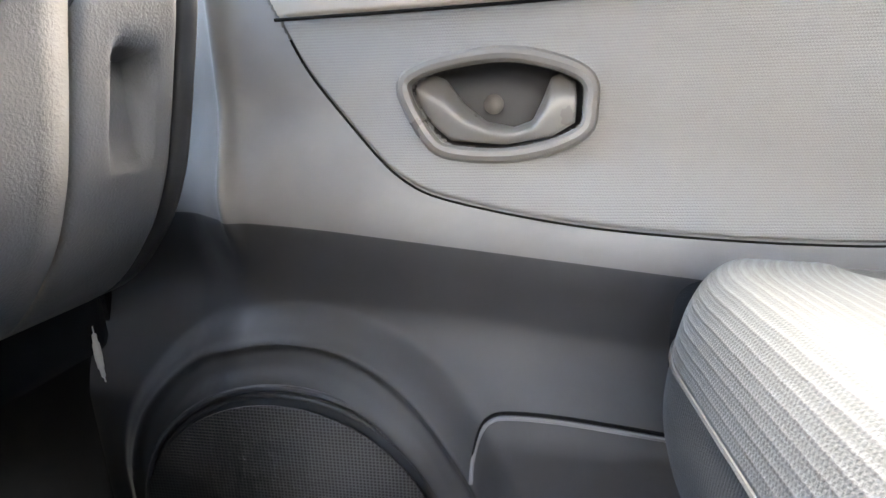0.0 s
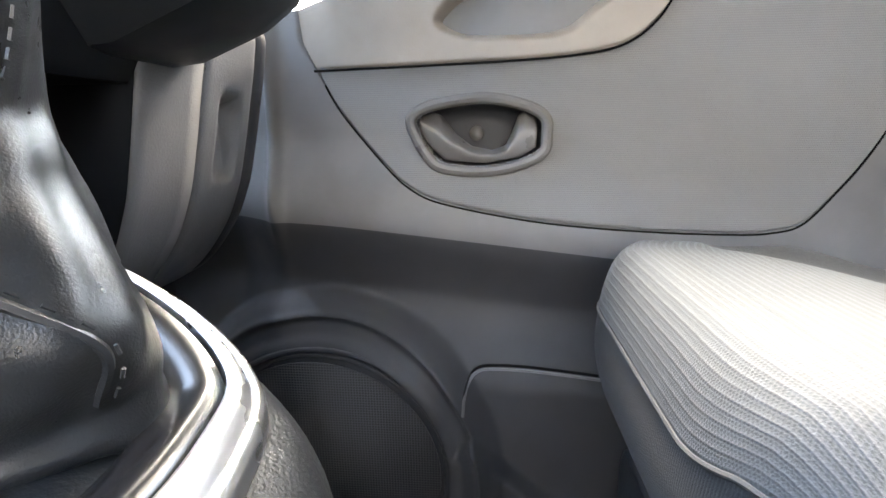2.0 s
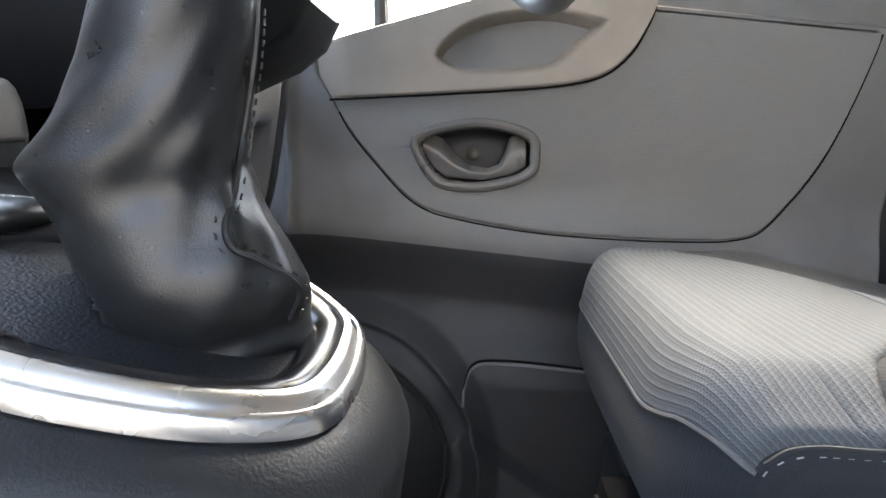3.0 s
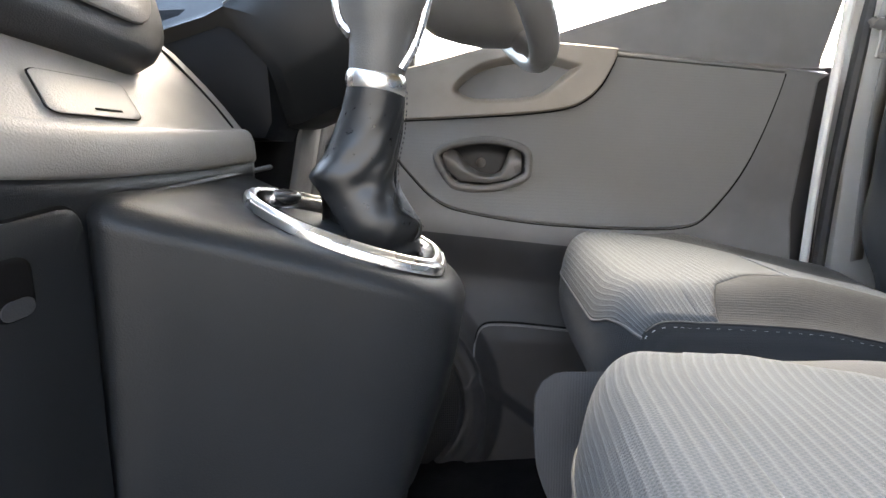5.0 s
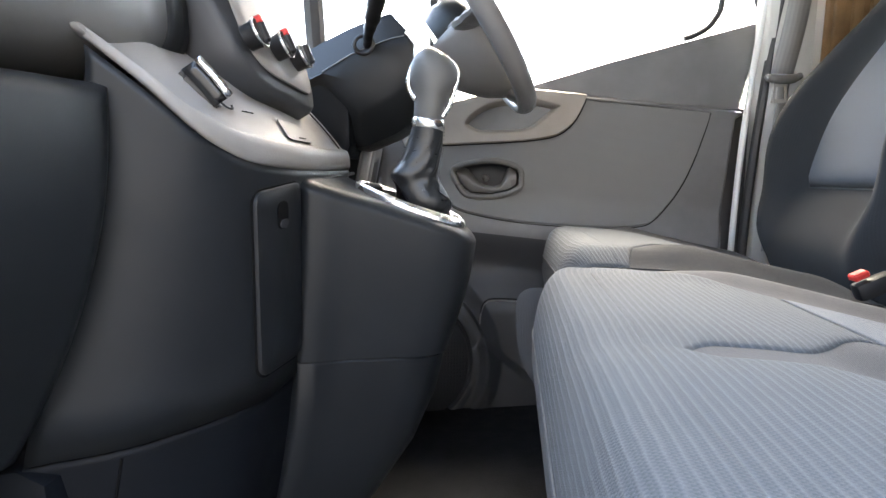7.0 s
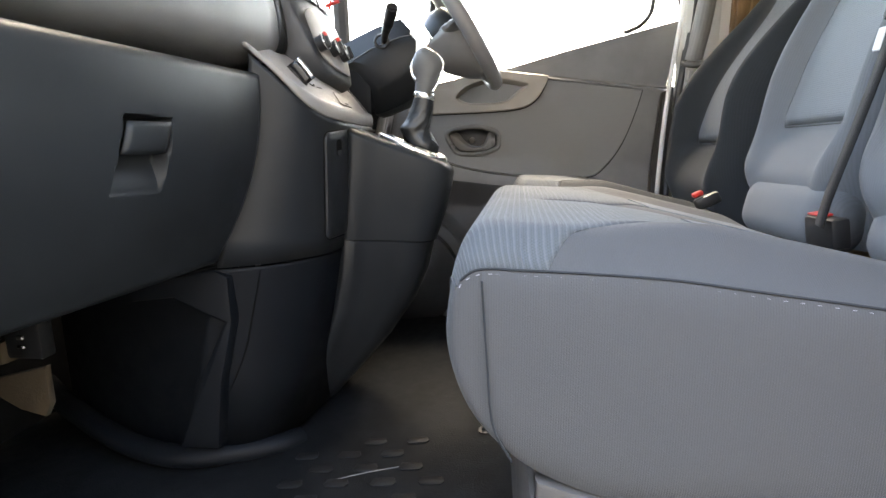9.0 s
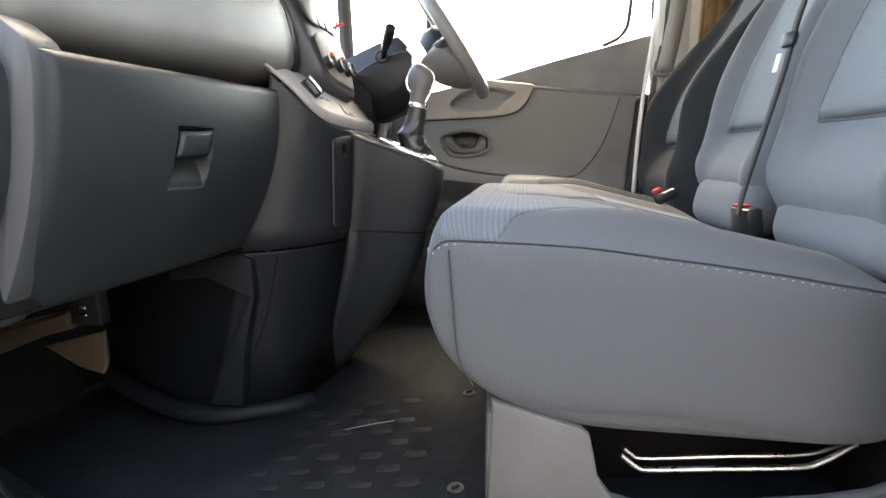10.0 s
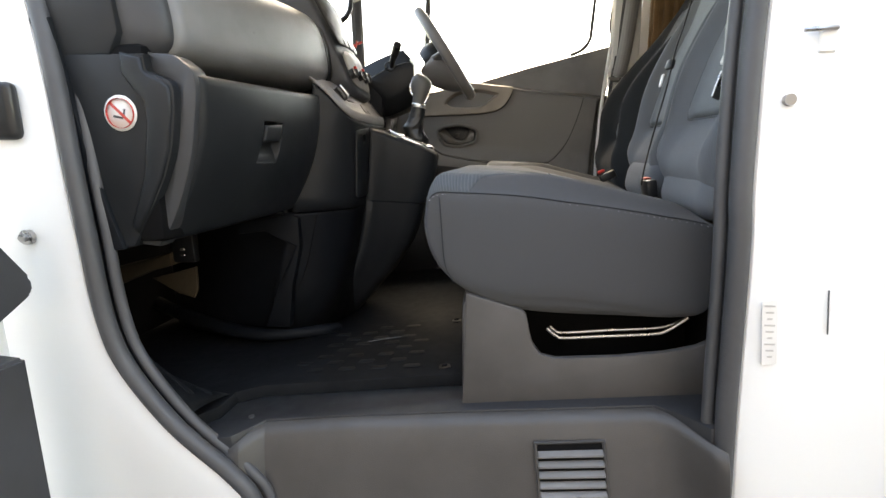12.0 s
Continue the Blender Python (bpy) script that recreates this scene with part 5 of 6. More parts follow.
    panel("front_panel", 5.0, front, lambda t: ya + hem, lambda t: yb - hem, SEAT_RIB, "pale grey ribbed cloth over the front edge")
    for c, h in seats:
        first = c - h * 1.15 < ya + 0.05
        last = c + h * 1.15 > yb - 0.05
        def reach(t, h=h):
            return h * (lerp(1.32, 1.04, sstep(5.0, 4.4, t)) - 0.42 * sstep(split + 1.0, split, t))

        def bolster(t, edge):
            # the panel draws in beside an outer bolster
            return reach(t) * (lerp(1.0, 0.66, sstep(4.9, 3.6, t)) if edge else 1.0)
        panel("ribbed_panel", 5.0, lambda y: split, lambda t, c=c: max(ya + hem, c - bolster(t, first)), lambda t, c=c: min(yb - hem, c + bolster(t, last)), SEAT_RIB, "pale grey ribbed cloth")
        panel("smooth_panel", split - 0.03, lambda y: 0.7, lambda t, c=c: c - bolster(t, first) * 1.02, lambda t, c=c: c + bolster(t, last) * 1.02, SEAT_BLUE, "smooth blue-grey cloth")
        part("cross_seam", tube([point(lerp(c - bolster(split, first), c + bolster(split, last), k / 12), split - 0.015, 0.0004) for k in range(13)], 0.0009, 6), PIPING, parent)
    part("front_piping", tube([point(y, front(y), 0.002) for y in ys[1:-1:2]], 0.0020, 6), PIPING, parent)
    return rows, n


def side_seam(parent, rows, i, n, end=6.5):
    """Piping and stitches along the top edge of a cushion."""
    pts = [Vector(rows[i][j]) for j in range(2, int(end * n))]
    s = -1 if i < len(rows) / 2 else 1
    part("piping", tube([p + Vector((0, s * 0.001, 0.001)) for p in pts[::3]], 0.0015, 6), SEAT_DARK, parent)
    bms = []
    acc = 0.0
    for a, b in zip(pts, pts[1:]):
        L = (b - a).length
        acc += L
        if acc > 0.0062:
            acc = 0
            d = (b - a).normalized()
            c = a + (Vector((0, s * 0.0022, -0.0042)) if i < 3 else Vector((0, s * 0.0045, 0.0006)))
            bms.append(tube([c - d * 0.0019, c + d * 0.0019], 0.00048, 5, False, 1, 1, True))
    part("stitching", join(*bms), STITCH, parent, "white stitches")


def make_back(parent, mid, half, x0, z0, height, lean, rib_at, rib_mat=None, plain=None, inner=0.60, bulge=0.02, wing=0.01):
    """A backrest with side bolsters, a pillow below and a ribbed or smooth middle above."""
    def point(a, t, lift=0.0):
        cxx = x0 + math.tan(radians(lean)) * height * t - 0.018 * math.sin(math.pi * min(1, t * 1.3))
        swell = math.exp(-((t - 0.50) / 0.25) ** 2)
        cxx -= bulge * swell
        z = z0 + height * t
        w = half * (0.86 + 0.16 * math.sin(math.pi * min(1, 0.12 + t * 0.75))) * (1 - 0.55 * sstep(0.86, 1.0, t))
        endr = 1 - 0.25 * sstep(0.06, 0.0, t)
        ca, sa = math.cos(a), math.sin(a)
        sy = abs(sa) ** 0.6 * (1 if sa > 0 else -1)
        sx = abs(ca) ** 0.7 * (1 if ca > 0 else -1)
        q = abs(sy)
        xx = 0.060 * sx * endr
        if sx < 0:
            xx -= wing * swell * math.exp(-((q - 0.78) / 0.18) ** 2)
            xx -= 0.046 * math.exp(-((q - 0.76) / 0.17) ** 2) * sstep(0.02, 0.25, t) * (1 - 0.6 * sstep(0.7, 0.95, t))
            xx -= 0.050 * math.exp(-((t - rib_at * 0.55) / (rib_at * 0.36)) ** 2) * (1 - sstep(0.55, 0.95, q))
            xx += 0.014 * math.exp(-((t - rib_at) / 0.022) ** 2) * (1 - sstep(0.5, 0.7, q))
        return Vector((cxx + xx - lift, mid + w * sy, z))

    body_m = plain or SEAT_PLAIN
    rows = [[point(2 * math.pi * j / 72, k / 47) for j in range(72)] for k in range(48)]
    part("backrest", sheet(rows, True, None, True), body_m, parent, "smooth grey padded backrest", 60)

    def edge_a(t):
        # where the middle panel meets the bolster, as an angle off straight ahead
        q = inner - 0.12 * t
        return math.asin(q ** (1 / 0.6))

    def panel(name, ta, tb, mat, label):
        g = []
        for i in range(25):
            t = lerp(ta, tb, i / 24)
            row = []
            for k in range(25):
                e = min(1, min(k, 24 - k) / 2, min(i, 24 - i) / 2)
                row.append(point(math.pi + lerp(-1, 1, k / 24) * edge_a(t), t, 0.0005 + 0.004 * math.sin(e * math.pi / 2)))
            g.append(row)
        part(name, sheet(g), mat, parent, label, 70, 0.002)
    panel("upper_panel", rib_at + 0.006, 0.93, rib_mat or BACK_RIB, "fine ribbed blue-grey cloth")
    part("seam", tube([point(math.pi + lerp(-1, 1, k / 12) * edge_a(rib_at), rib_at, 0.0005) for k in range(13)], 0.0022, 6), PIPING, parent)
    for s in (1, -1):
        part("seam", tube([point(math.pi + s * edge_a(t), t, 0.001) for t in (rib_at, rib_at + 0.05, 0.4, 0.5, 0.6, 0.7, 0.8, 0.92)], 0.0018, 6), PIPING, parent)


bench = thing("bench_seat", (0.4, -0.49, 0.25), "two-place grey cloth passenger bench seat with ribbed panels", "seat")
brow, bn = make_cushion(bench, -0.875, -0.105, lambda y: -0.004 + 0.055 * (y + 0.875) + 0.04 * max(0, (y + 0.22) / 0.115) ** 2, 0.0, [(-0.675, 0.165), (-0.305, 0.165)], split=2.9, front=lambda y: lerp(7.1, 6.45, sstep(-0.79, -0.87, y)))
side_seam(bench, brow, 1, bn)
part("side_seam", tube([(0.099, -0.8785, 0.522), (0.104, -0.8815, 0.4485), (0.111, -0.8805, 0.367), (0.132, -0.8775, 0.322)], 0.0012, 6), SEAT_DARK, bench)
for yc, wd in ((-0.685, 0.33), (-0.285, 0.30)):
    part("rear_pad", rbox((0.742, yc, 0.525), (0.115, wd, 0.135), 0.052, 7, (0, 10, 0)), SEAT_PLAIN, bench, "rounded pad where cushion meets backrest", 60)
make_back(bench, -0.685, 0.215, 0.775, 0.47, 0.72, 14, 0.32, None, None, 0.60, 0.012, 0.018)
make_back(bench, -0.270, 0.190, 0.800, 0.47, 0.72, 13.5, 0.32, None, None, 0.60, 0.012, 0.018)

dseat = thing("bucket_chair", (0.45, 0.2, 0.25), "grey cloth driver's seat with pale ribbed cushion front", "seat")
# cushion sides and backrest have their shade in the darker cloth
drow, dn = make_cushion(dseat, -0.015, 0.455, lambda y: 0.111 + 0.017 * max(0, (0.085 - y) / 0.10) ** 2 + 0.07 * max(0, (y - 0.33) / 0.125) ** 2, 0.014, [(0.21, 0.175)], 0.036, 2.9, side=SEAT_DARK, front=lambda y: lerp(6.98, 6.45, sstep(0.11, -0.015, y)))
side_seam(dseat, drow, 1, dn)
make_back(dseat, 0.175, 0.225, 0.770, 0.44, 0.78, 20, 0.30, SEAT_BLUE, SEAT_DARK, 0.50, 0.046, 0.044)
part("adjuster", rbox((0.185, 0.13, 0.345), (0.05, 0.07, 0.10), 0.01), VOID, dseat, "black adjuster mechanism under the cushion")
for k in range(3):
    part("adjuster_bar", rbox((0.158, 0.13, 0.330 + 0.022 * k), (0.006, 0.05, 0.006), 0.002, 1), BLACK, dseat)

# seat base under the bench
base = thing("pedestal_box", (0.42, -0.5, 0.0), "brown-grey plastic seat base with a cut-out over steel rails", "seat base")
outline = [(0.150, 0.016), (0.76, 0.066), (0.757, 0.245), (0.723, 0.204), (0.684, 0.184), (0.618, 0.168), (0.515, 0.154), (0.371, 0.144), (0.335, 0.153), (0.314, 0.183), (0.300, 0.25), (0.287, 0.262), (0.158, 0.30)]
part("side_panel", slab(outline, "y", -0.878, 0.02, 0.006), BASEBOX, base, "moulded side panel")
part("front_panel", rbox((0.165, -0.50, 0.14), (0.03, 0.75, 0.28), 0.01), BASEBOX, base)
# inner sheets are near-black to put shade into the cut-out
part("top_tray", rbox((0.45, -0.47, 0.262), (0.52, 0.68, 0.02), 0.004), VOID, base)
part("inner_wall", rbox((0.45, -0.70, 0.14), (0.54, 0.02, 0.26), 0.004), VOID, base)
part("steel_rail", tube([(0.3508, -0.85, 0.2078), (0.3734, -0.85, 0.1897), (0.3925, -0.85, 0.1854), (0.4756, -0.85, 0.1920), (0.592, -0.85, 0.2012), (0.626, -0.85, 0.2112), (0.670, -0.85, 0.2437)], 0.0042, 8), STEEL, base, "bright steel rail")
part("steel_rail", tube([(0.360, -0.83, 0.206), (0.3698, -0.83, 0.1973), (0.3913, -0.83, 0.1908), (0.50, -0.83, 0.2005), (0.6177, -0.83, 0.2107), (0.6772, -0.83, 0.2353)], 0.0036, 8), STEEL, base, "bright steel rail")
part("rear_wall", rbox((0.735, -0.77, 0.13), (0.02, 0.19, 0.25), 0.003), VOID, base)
dbase = thing("pedestal_box", (0.45, 0.2, 0.0), "black plastic driver's seat base", "seat base")
part("box", rbox((0.48, 0.20, 0.15), (0.50, 0.44, 0.28), 0.02), SILL, dbase)

# made-up box: darkens the gap between seat base and pillar
setting("dark_filler", rbox((0.775, -0.875, 0.22), (0.10, 0.11, 0.46), 0.02), SILL, "added black filler box that darkens the gap beside the seat base", "trim")

# pale sliver added in place of a strip of daylight by the door
lone("trim_clip", tube([(-0.4155, 0.451, 0.468), (-0.4150, 0.450, 0.452), (-0.4145, 0.4495, 0.434), (-0.4145, 0.450, 0.414), (-0.4150, 0.452, 0.3965)], [0.0008, 0.0030, 0.0045, 0.0048, 0.0042, 0.0028, 0.0008], 10, False, 0.6), PILLAR, "added pale lens-shaped sliver in place of a strip of daylight", "clip")

# ---- belts ----
def strap(pts, w, ax, mat, parent, name="webbing", th=0.0016):
    P = curve(pts, 6)
    a = Vector(ax)
    return part(name, sheet([[p - a * w, p, p + a * w] for p in P]), mat, parent, "", 60, th)


b1 = thing("seat_belt", (0.83, 0.53, 0.5), "grey driver's seat belt hanging on the pillar", "seat belt", "seat belts")
strap([(0.862, 0.50, 1.50), (0.827, 0.50, 1.13), (0.800, 0.50, 0.962)], 0.035, (0.95, 0.3, 0), WEB, b1)
strap([(0.806, 0.50, 0.955), (0.795, 0.50, 0.75), (0.785, 0.48, 0.5)], 0.023, (0.85, 0.5, 0), WEB, b1)
part("tongue_cap", tube([(0.757, 0.492, 0.957), (0.760, 0.489, 0.951), (0.776, 0.487, 0.946), (0.797, 0.486, 0.944), (0.818, 0.487, 0.946), (0.834, 0.489, 0.951), (0.837, 0.492, 0.957)], [0.007, 0.010, 0.0115, 0.012, 0.0115, 0.010, 0.007], 12, False, 1.0), BEZEL, b1, "rounded grey belt tongue grip")
part("tongue", join(rbox((0.773, 0.486, 0.912), (0.006, 0.004, 0.050), 0.001, 1, (0, 6, 0)), rbox((0.803, 0.486, 0.912), (0.006, 0.004, 0.050), 0.001, 1, (0, -6, 0)), rbox((0.788, 0.486, 0.891), (0.028, 0.004, 0.010), 0.001, 1), rbox((0.788, 0.486, 0.932), (0.036, 0.004, 0.012), 0.001, 1)), SILVER, b1, "pale steel belt tongue")

b2 = thing("seat_belt", (0.72, -0.5, 0.5), "black middle seat belt running down to its buckle", "seat belt", "seat belts")
strap([(0.785, -0.515, 1.25), (0.725, -0.528, 0.98), (0.700, -0.530, 0.884), (0.686, -0.530, 0.797), (0.664, -0.526, 0.688), (0.648, -0.510, 0.580), (0.645, -0.500, 0.525)], 0.016, (0.2, 0.97, 0.1), WEB_DARK, b2)
part("slider", rbox((0.690, -0.532, 0.848), (0.014, 0.026, 0.028), 0.006, 2, (0, 15, 20)), BLACK, b2)
part("tongue", rbox((0.668, -0.540, 0.806), (0.004, 0.011, 0.034), 0.0015, 1, (0, 12, 15)), SILVER, b2, "steel belt tongue")
buck = thing("belt_buckle", (0.69, -0.48, 0.47), "black belt buckle with a red press button", "buckle")
part("body", rbox((0.675, -0.475, 0.513), (0.03, 0.075, 0.052), 0.006, 2, (0, -10, 0)), BLACK, buck)
part("press_button", rbox((0.669, -0.462, 0.541), (0.018, 0.04, 0.004), 0.001, 1, (0, -10, 0)), RED, buck)

b3 = thing("seat_belt", (0.72, -0.90, 0.5), "dark outer seat belt with pale tongue beside the pillar", "seat belt", "seat belts")
strap([(0.80, -0.90, 1.35), (0.735, -0.895, 1.0), (0.712, -0.89, 0.75), (0.700, -0.885, 0.50), (0.70, -0.885, 0.33)], 0.018, (0.5, 0.86, 0), WEB_DARK, b3)
part("slider", rbox((0.694, -0.885, 0.800), (0.044, 0.014, 0.040), 0.006, 2, (0, 25, 20)), PILLAR, b3)
part("tongue", rbox((0.674, -0.885, 0.750), (0.020, 0.004, 0.055), 0.002, 1, (0, 18, 15)), STEEL, b3, "steel belt tongue")

rb = thing("belt_buckle", (0.62, -0.02, 0.5), "driver's belt buckle with a worn red button", "buckle")
part("body", rbox((0.645, -0.075, 0.528), (0.06, 0.022, 0.03), 0.006, 2, (0, -25, 0)), BLACK, rb)
part("press_button", rbox((0.620, -0.075, 0.545), (0.025, 0.018, 0.012), 0.003, 1, (0, -25, 0)), RED, rb)

# handbrake lever between the seats
hb_ = thing("handbrake", (0.62, -0.08, 0.45), "black handbrake lever lying between the seats", "handbrake")
part("lever", tube([(0.92, -0.07, 0.44), (0.85, -0.08, 0.49), (0.78, -0.085, 0.525)], [0.014, 0.015, 0.017, 0.014], 10), BLACK, hb_)
part("sleeve", tube([(0.885, -0.062, 0.512), (0.85, -0.062, 0.532), (0.81, -0.062, 0.550), (0.765, -0.062, 0.562)], [0.010, 0.021, 0.023, 0.019, 0.008], 12, False, 0.7), YELLOW, hb_, "dull yellow cloth sleeve")

# ---- footwell ----
setting("floor_trim_roll", tube([(-1.14, -0.19, 0.030), (-1.0035, -0.2767, 0.024), (-0.7795, -0.3981, 0.020), (-0.6428, -0.4535, 0.018), (-0.5297, -0.4686, 0.018), (-0.4299, -0.4382, 0.018), (-0.36, -0.400, 0.014), (-0.33, -0.36, 0.006)], 0.027, 14, False, 0.85), DASH_LOW, "thick black rubber edge roll along the console foot", "trim roll")
foam = thing("insulation_block", (-0.76, -0.62, 0.25), "brown insulation boards and a bracket under the dash", "insulation")
part("flap", slab([(-0.8173, 0.2496), (-0.673, 0.2877), (-0.6746, 0.2143), (-0.6888, 0.190), (-0.7353, 0.2017)], "y", -0.622, 0.014, 0.004), TAN, foam, "thin brown board")
part("block", slab([(-0.96, 0.276), (-0.8232, 0.3096), (-0.7435, 0.3314), (-0.7436, 0.2921), (-0.8275, 0.2695), (-0.96, 0.215)], "y", -0.632, 0.08, 0.008), TAN, foam, "brown foam block")
part("bracket", rbox((-0.705, -0.610, 0.370), (0.070, 0.03, 0.138), 0.006), BLACK, foam, "dark clamp with bright bolts")
for z in (0.3421, 0.3259):
    part("bolt", rbox((-0.705, -0.627, z), (0.014, 0.006, 0.007), 0.002, 1), STEEL, foam)
def upturn(t, j):
    """Flange of the mat that climbs from the floor to the door seal; t runs forward, j outward."""
    x = lerp(-0.468, -0.92, t)
    inner = Vector((x, lerp(-0.845, -0.66, t), 0.039 + 0.09 * x))
    z = 0.01 + 0.27 * t
    outer = Vector((table([(b, a) for a, b in sorted(front_edge, key=lambda q: q[1])], z) + 0.004, -0.985, z + 0.01))
    p = inner.lerp(outer, j)
    p.z += 0.012 * math.sin(math.pi * j) - 0.006 * math.sin(math.pi * j) * (1 - t)
    return p


kick = setting("mat_upturn", sheet([[upturn(k / 12, j / 8) for j in range(9)] for k in range(13)]), MAT, "rubber mat flange turned up beside the door seal", "mat", 60, 0.001)

# fixing clips and screw
for x, y in ((0.111, -0.734), (0.117, -0.364)):
    c = thing("mat_clip", (x, y, 0.035), "black quarter-turn mat fixing clip", "clip", "mat clips")
    part("base", tube([(x, y, 0.035), (x, y, 0.039)], 0.016, 16, raw=True), BLACK, c)
    part("head", rbox((x, y, 0.042), (0.018, 0.006, 0.008), 0.002, 1, (0, 0, 30)), BLACK, c)
lone("sill_screw", tube([(-0.366, -0.906, 0.003), (-0.366, -0.906, 0.0085)], 0.007, 12, raw=True), STEEL, "small steel screw in the sill trim", "screw")

# vent grille in the step
gr = thing("step_vent", (0.405, -0.96, -0.13), "brown-grey slatted vent grille in the step riser", "vent")
part("frame", join(*[rbox(c, w, 0.003, 1, (-14, 0, 0)) for c, w in (((0.331, -0.968, -0.145), (0.008, 0.018, 0.17)), ((0.484, -0.968, -0.145), (0.008, 0.018, 0.17)), ((0.4075, -0.948, -0.062), (0.161, 0.018, 0.006)))]), STEP, gr)
part("backing", rbox((0.4075, -0.969, -0.145), (0.15, 0.004, 0.165), 0, 1, (-14, 0, 0)), VOID, gr)
for k in range(7):
    part("slat", rbox((0.4075, -0.960 - 0.0055 * k, -0.085 - 0.022 * k), (0.147, 0.018, 0.0068), 0.0025, 1, (28, 0, 0)), BEZEL, gr)


# body details: plug, latch striker, label, slit, hinge bolt, check strap box
lone("rubber_plug", tube([(0.734, side_y(0.7) - 0.002, 0.707), (0.734, side_y(0.7) - 0.012, 0.707)], 0.010, 20, raw=True), DOOR_UP, "round grey rubber plug in the white pillar", "plug")
lb = thing("label_plate", (0.726, -1.06, 0.22), "small white label with faded grey print", "label")
part("backing", rbox((0.741, side_y(0.27) - 0.0075, 0.282), (0.026, 0.001, 0.125), 0, 1, (0, -6, 0)), PAPER, lb)
for k in range(9):
    part("print_bar", rbox((0.7357 + 0.0013 * k, side_y(0.27) - 0.0085, 0.335 - 0.0125 * k), (0.019 - 0.005 * (k % 3), 0.0006, 0.0035), 0), SILVER, lb)
lone("pillar_slot", rbox((0.839, side_y(0.32) - 0.007, 0.325), (0.0018, 0.002, 0.085), 0, 1, (0, -6, 0)), PRINT, "thin dark slot in the white panel", "slot")
sk = thing("door_striker", (0.79, -1.03, 0.80), "steel door striker on the white pillar", "striker")
part("plate", rbox((0.79, side_y(0.82) - 0.008, 0.815), (0.03, 0.006, 0.06), 0.003, 1), WHITE, sk)
part("pin", tube([(0.80, side_y(0.82) - 0.012, 0.825), (0.77, side_y(0.82) - 0.022, 0.822), (0.745, side_y(0.82) - 0.016, 0.822)], 0.004, 8), STEEL, sk)
hg = thing("hinge_bolt", (-0.75, -1.06, 0.45), "steel hinge bolt with washer on the white pillar", "bolt")
part("washer", tube([(-0.764, -1.04, 0.452), (-0.764, -1.050, 0.452)], 0.016, 18, raw=True), STEEL, hg)
part("head", tube([(-0.764, -1.050, 0.452), (-0.764, -1.060, 0.452)], 0.009, 6, raw=True), STEEL, hg)
ck = thing("check_strap", (-0.71, -1.05, 0.68), "black check strap box in the white pillar", "check strap")
part("housing", rbox((-0.795, -1.032, 0.712), (0.09, 0.03, 0.115), 0.014, 3), BLACK, ck)
part("strap", rbox((-0.80, -1.05, 0.69), (0.03, 0.03, 0.02), 0.004), STEEL, ck)

# passenger's door, swung wide open
pdoor = thing("door_2", (-0.80, -1.10, 0.0), "open passenger door with dark inner trim", "door", "", "structure")
hx, hy, ang = -0.815, -1.10, radians(-98)


def swung(u, w, z):
    """u along the door from its hinge, w towards its inner face."""
    dx, dy = math.cos(ang), math.sin(ang)
    return Vector((hx + u * dx - w * dy, hy + u * dy + w * dx, z))


def door_slab(us, zlo, zhi, wa, wb):
    rows = []
    for w in (wa, wb):
        rows.append([swung(u, w, zlo(u)) for u in us])
        rows.append([swung(u, w, zhi(u)) for u in us])
    bm = bmesh.new()
    a = [bm.verts.new(p) for p in rows[0] + rows[1][::-1]]
    b = [bm.verts.new(p) for p in rows[2] + rows[3][::-1]]
    bm.faces.new(a)
    bm.faces.new(b[::-1])
    for i in range(len(a)):
        j = (i + 1) % len(a)
        bm.faces.new((a[i], b[i], b[j], a[j]))
    bmesh.ops.bevel(bm, geom=bm.edges[:], offset=0.008, segments=2, affect="EDGES")
    return bm


us = [0.0, 0.1, 0.3, 0.6, 0.95]
part("shell", door_slab(us, lambda u: -0.42, lambda u: 0.93 + 0.2 * u, -0.03, 0.03), WHITE, pdoor, "white painted door shell")
part("trim_panel", door_slab([0.04, 0.3, 0.6, 0.92], lambda u: -0.40, lambda u: 0.235 - 0.03 * u, 0.03, 0.13), DOOR_DARK, pdoor, "dark lower door trim with pocket")
part("armrest", door_slab([0.0, 0.09, 0.3, 0.6, 0.92], lambda u: table([(0.0, 0.352), (0.09, 0.298), (0.92, 0.27)], u), lambda u: table([(0.0, 0.384), (0.09, 0.53), (0.3, 0.56), (0.92, 0.60)], u), 0.03, 0.125), DOOR_DARK, pdoor, "dark armrest moulding across the trim")
part("trim_upper", door_slab([0.05, 0.3, 0.6, 0.92], lambda u: 0.42 + 0.1 * u, lambda u: 0.62 + 0.3 * u, 0.03, 0.06), DOOR_DARK, pdoor, "dark upper door trim")

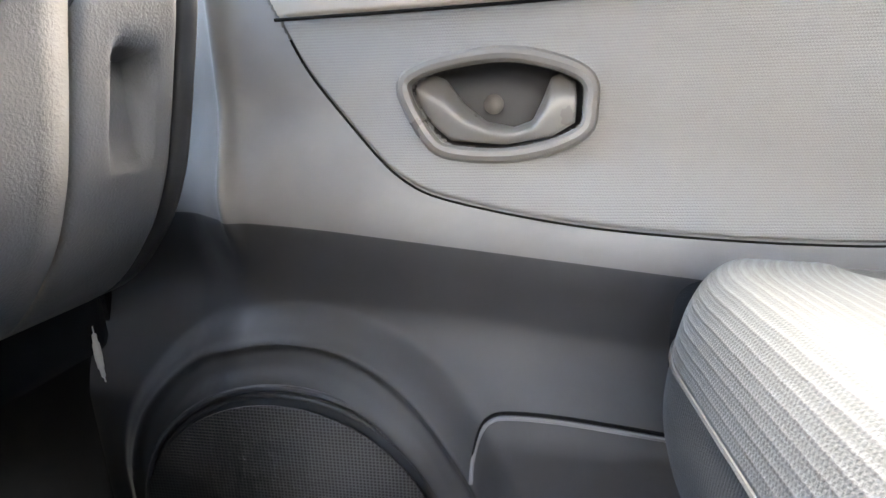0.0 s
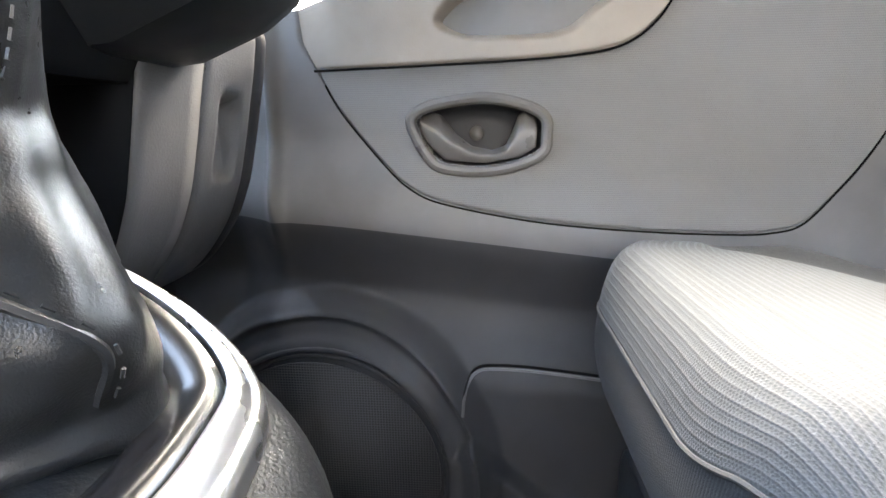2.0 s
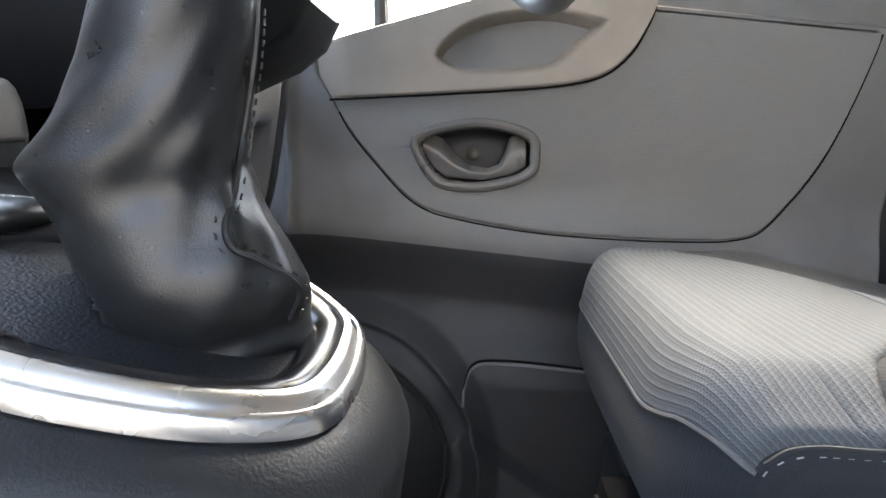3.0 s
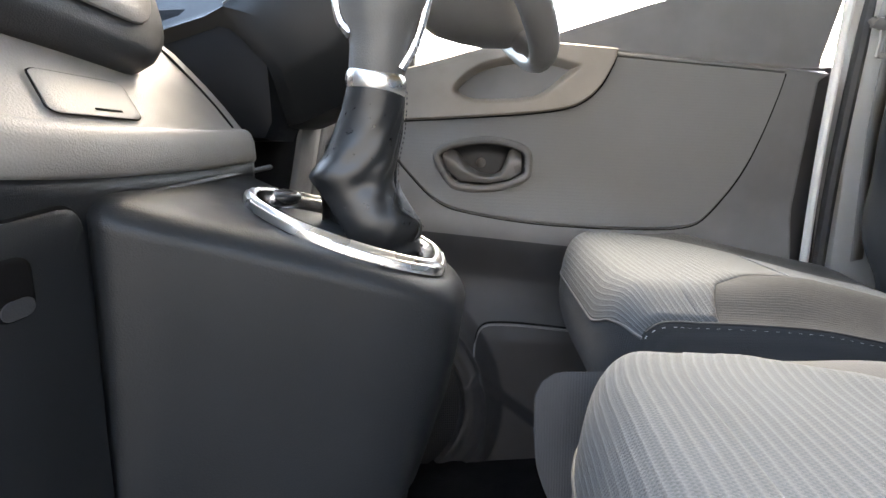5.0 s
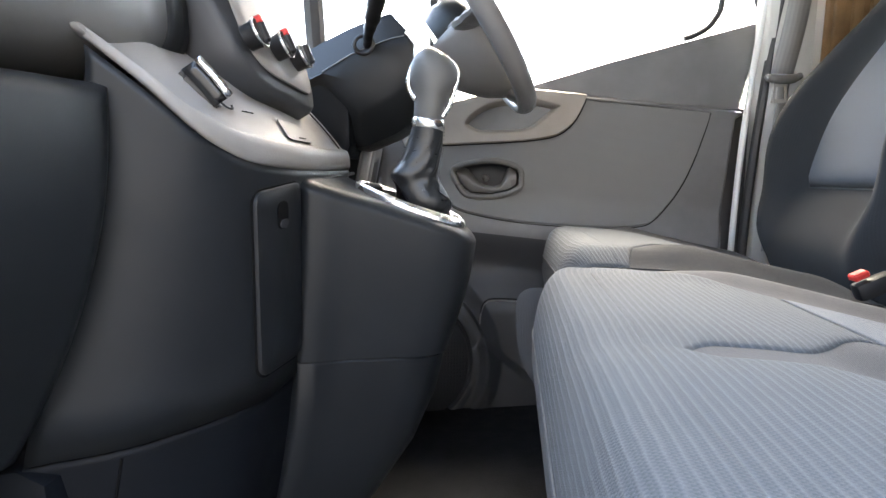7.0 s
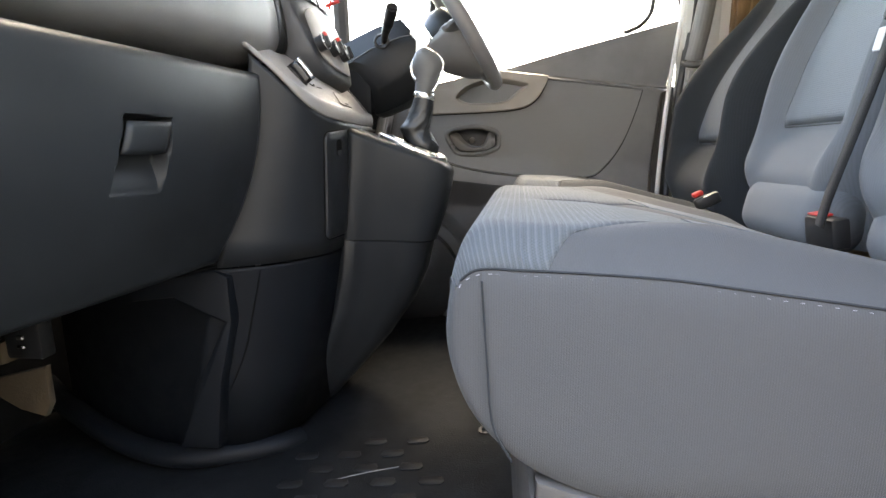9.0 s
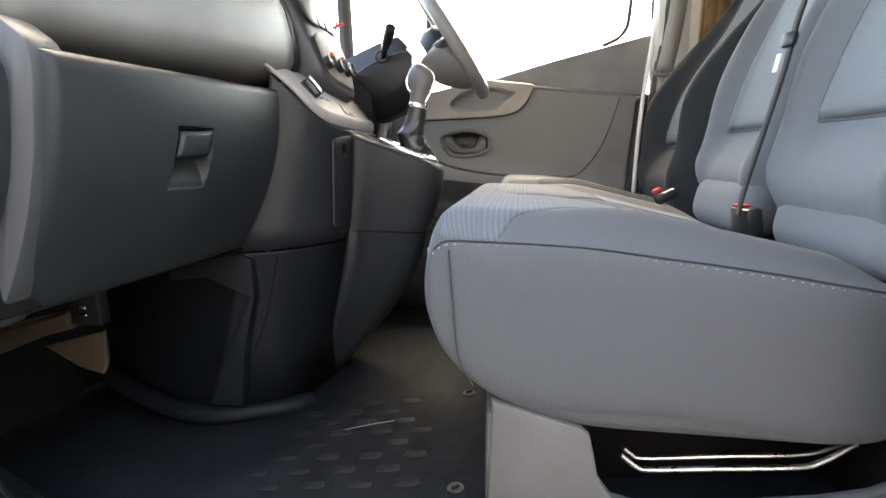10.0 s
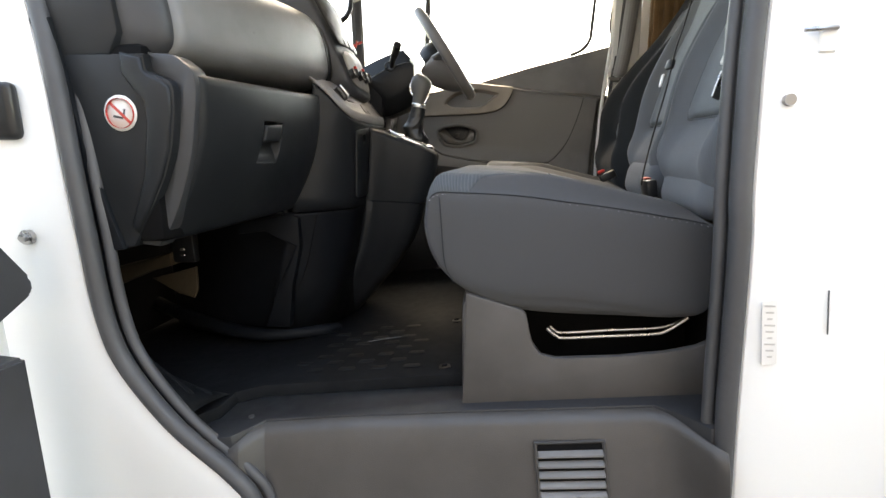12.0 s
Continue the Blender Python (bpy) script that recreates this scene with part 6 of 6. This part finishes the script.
# raised pads of the rubber mat
pad_me = None
for iy in range(8):
    for ix in range(5):
        x = -0.36 + 0.094 * ix + (0.047 if iy % 2 else 0)
        y = -0.715 + 0.046 * iy
        if x > 0.02 or x < -0.34 + 0.012 * iy or (ix + iy * 3) % 11 == 0:
            continue
        if pad_me is None:
            b = slab([(-0.026, -0.004), (-0.019, -0.012), (0.019, -0.012), (0.026, -0.004), (0.020, 0.012), (-0.020, 0.012)], "z", 0.0, 0.0032, 0.002)
            ob = to_object("mat_pad", b, PAD)
            pad_me = ob.data
        else:
            ob = new("mat_pad", pad_me)
        ob.parent = floor
        ob.location = (x, y, 0.035)
for k in range(8):
    t, j = 0.14 + 0.13 * (k // 2) + 0.06 * (k % 2), 0.30 + 0.36 * (k % 2)
    p, e = upturn(t, j), 0.02
    along = (upturn(t + e, j) - p).normalized()
    up = along.cross(upturn(t, j + e) - p).normalized()
    up = up if up.z > 0 else -up
    ob = new("mat_pad", pad_me)
    ob.parent = kick
    ob.matrix_basis = Matrix.Translation(p) @ Matrix((along, up.cross(along), up)).transposed().to_4x4()
ob = to_object("scratch", tube([(-0.178, -0.5185, 0.0352), (-0.12, -0.500, 0.0358), (-0.052, -0.482, 0.0352)], 0.0011, 5), BEZEL)
ob.parent = floor
# the driver's door is the datum; the cab inside and the far side sit a little further back
ddash.location += Vector((-0.036, 0.032, 0.006))
door.location.z += 0.008
# what was laid out along the door's own slope is turned level with the floor
LEVEL = Matrix.Rotation(radians(5.14), 4, "Y")
ON_LEVEL = ("ground", "yard_wall", "floor", "door_sill", "step_riser", "step_vent", "mat_clip", "sill_screw")
for ob in list(scene.objects):
    if ob.parent is not None or ob.type not in ("MESH", "EMPTY") or (ob.name.startswith(ON_LEVEL) and not ob.name.startswith("floor_trim")):
        continue
    dx = 0.0 if ob.name.startswith(("door_1", "b_pillar", "pillar_seal", "kick_panel", "gear_lever")) else 0.014
    ob.matrix_basis = LEVEL @ Matrix.Translation((dx, 0, 0)) @ ob.matrix_basis
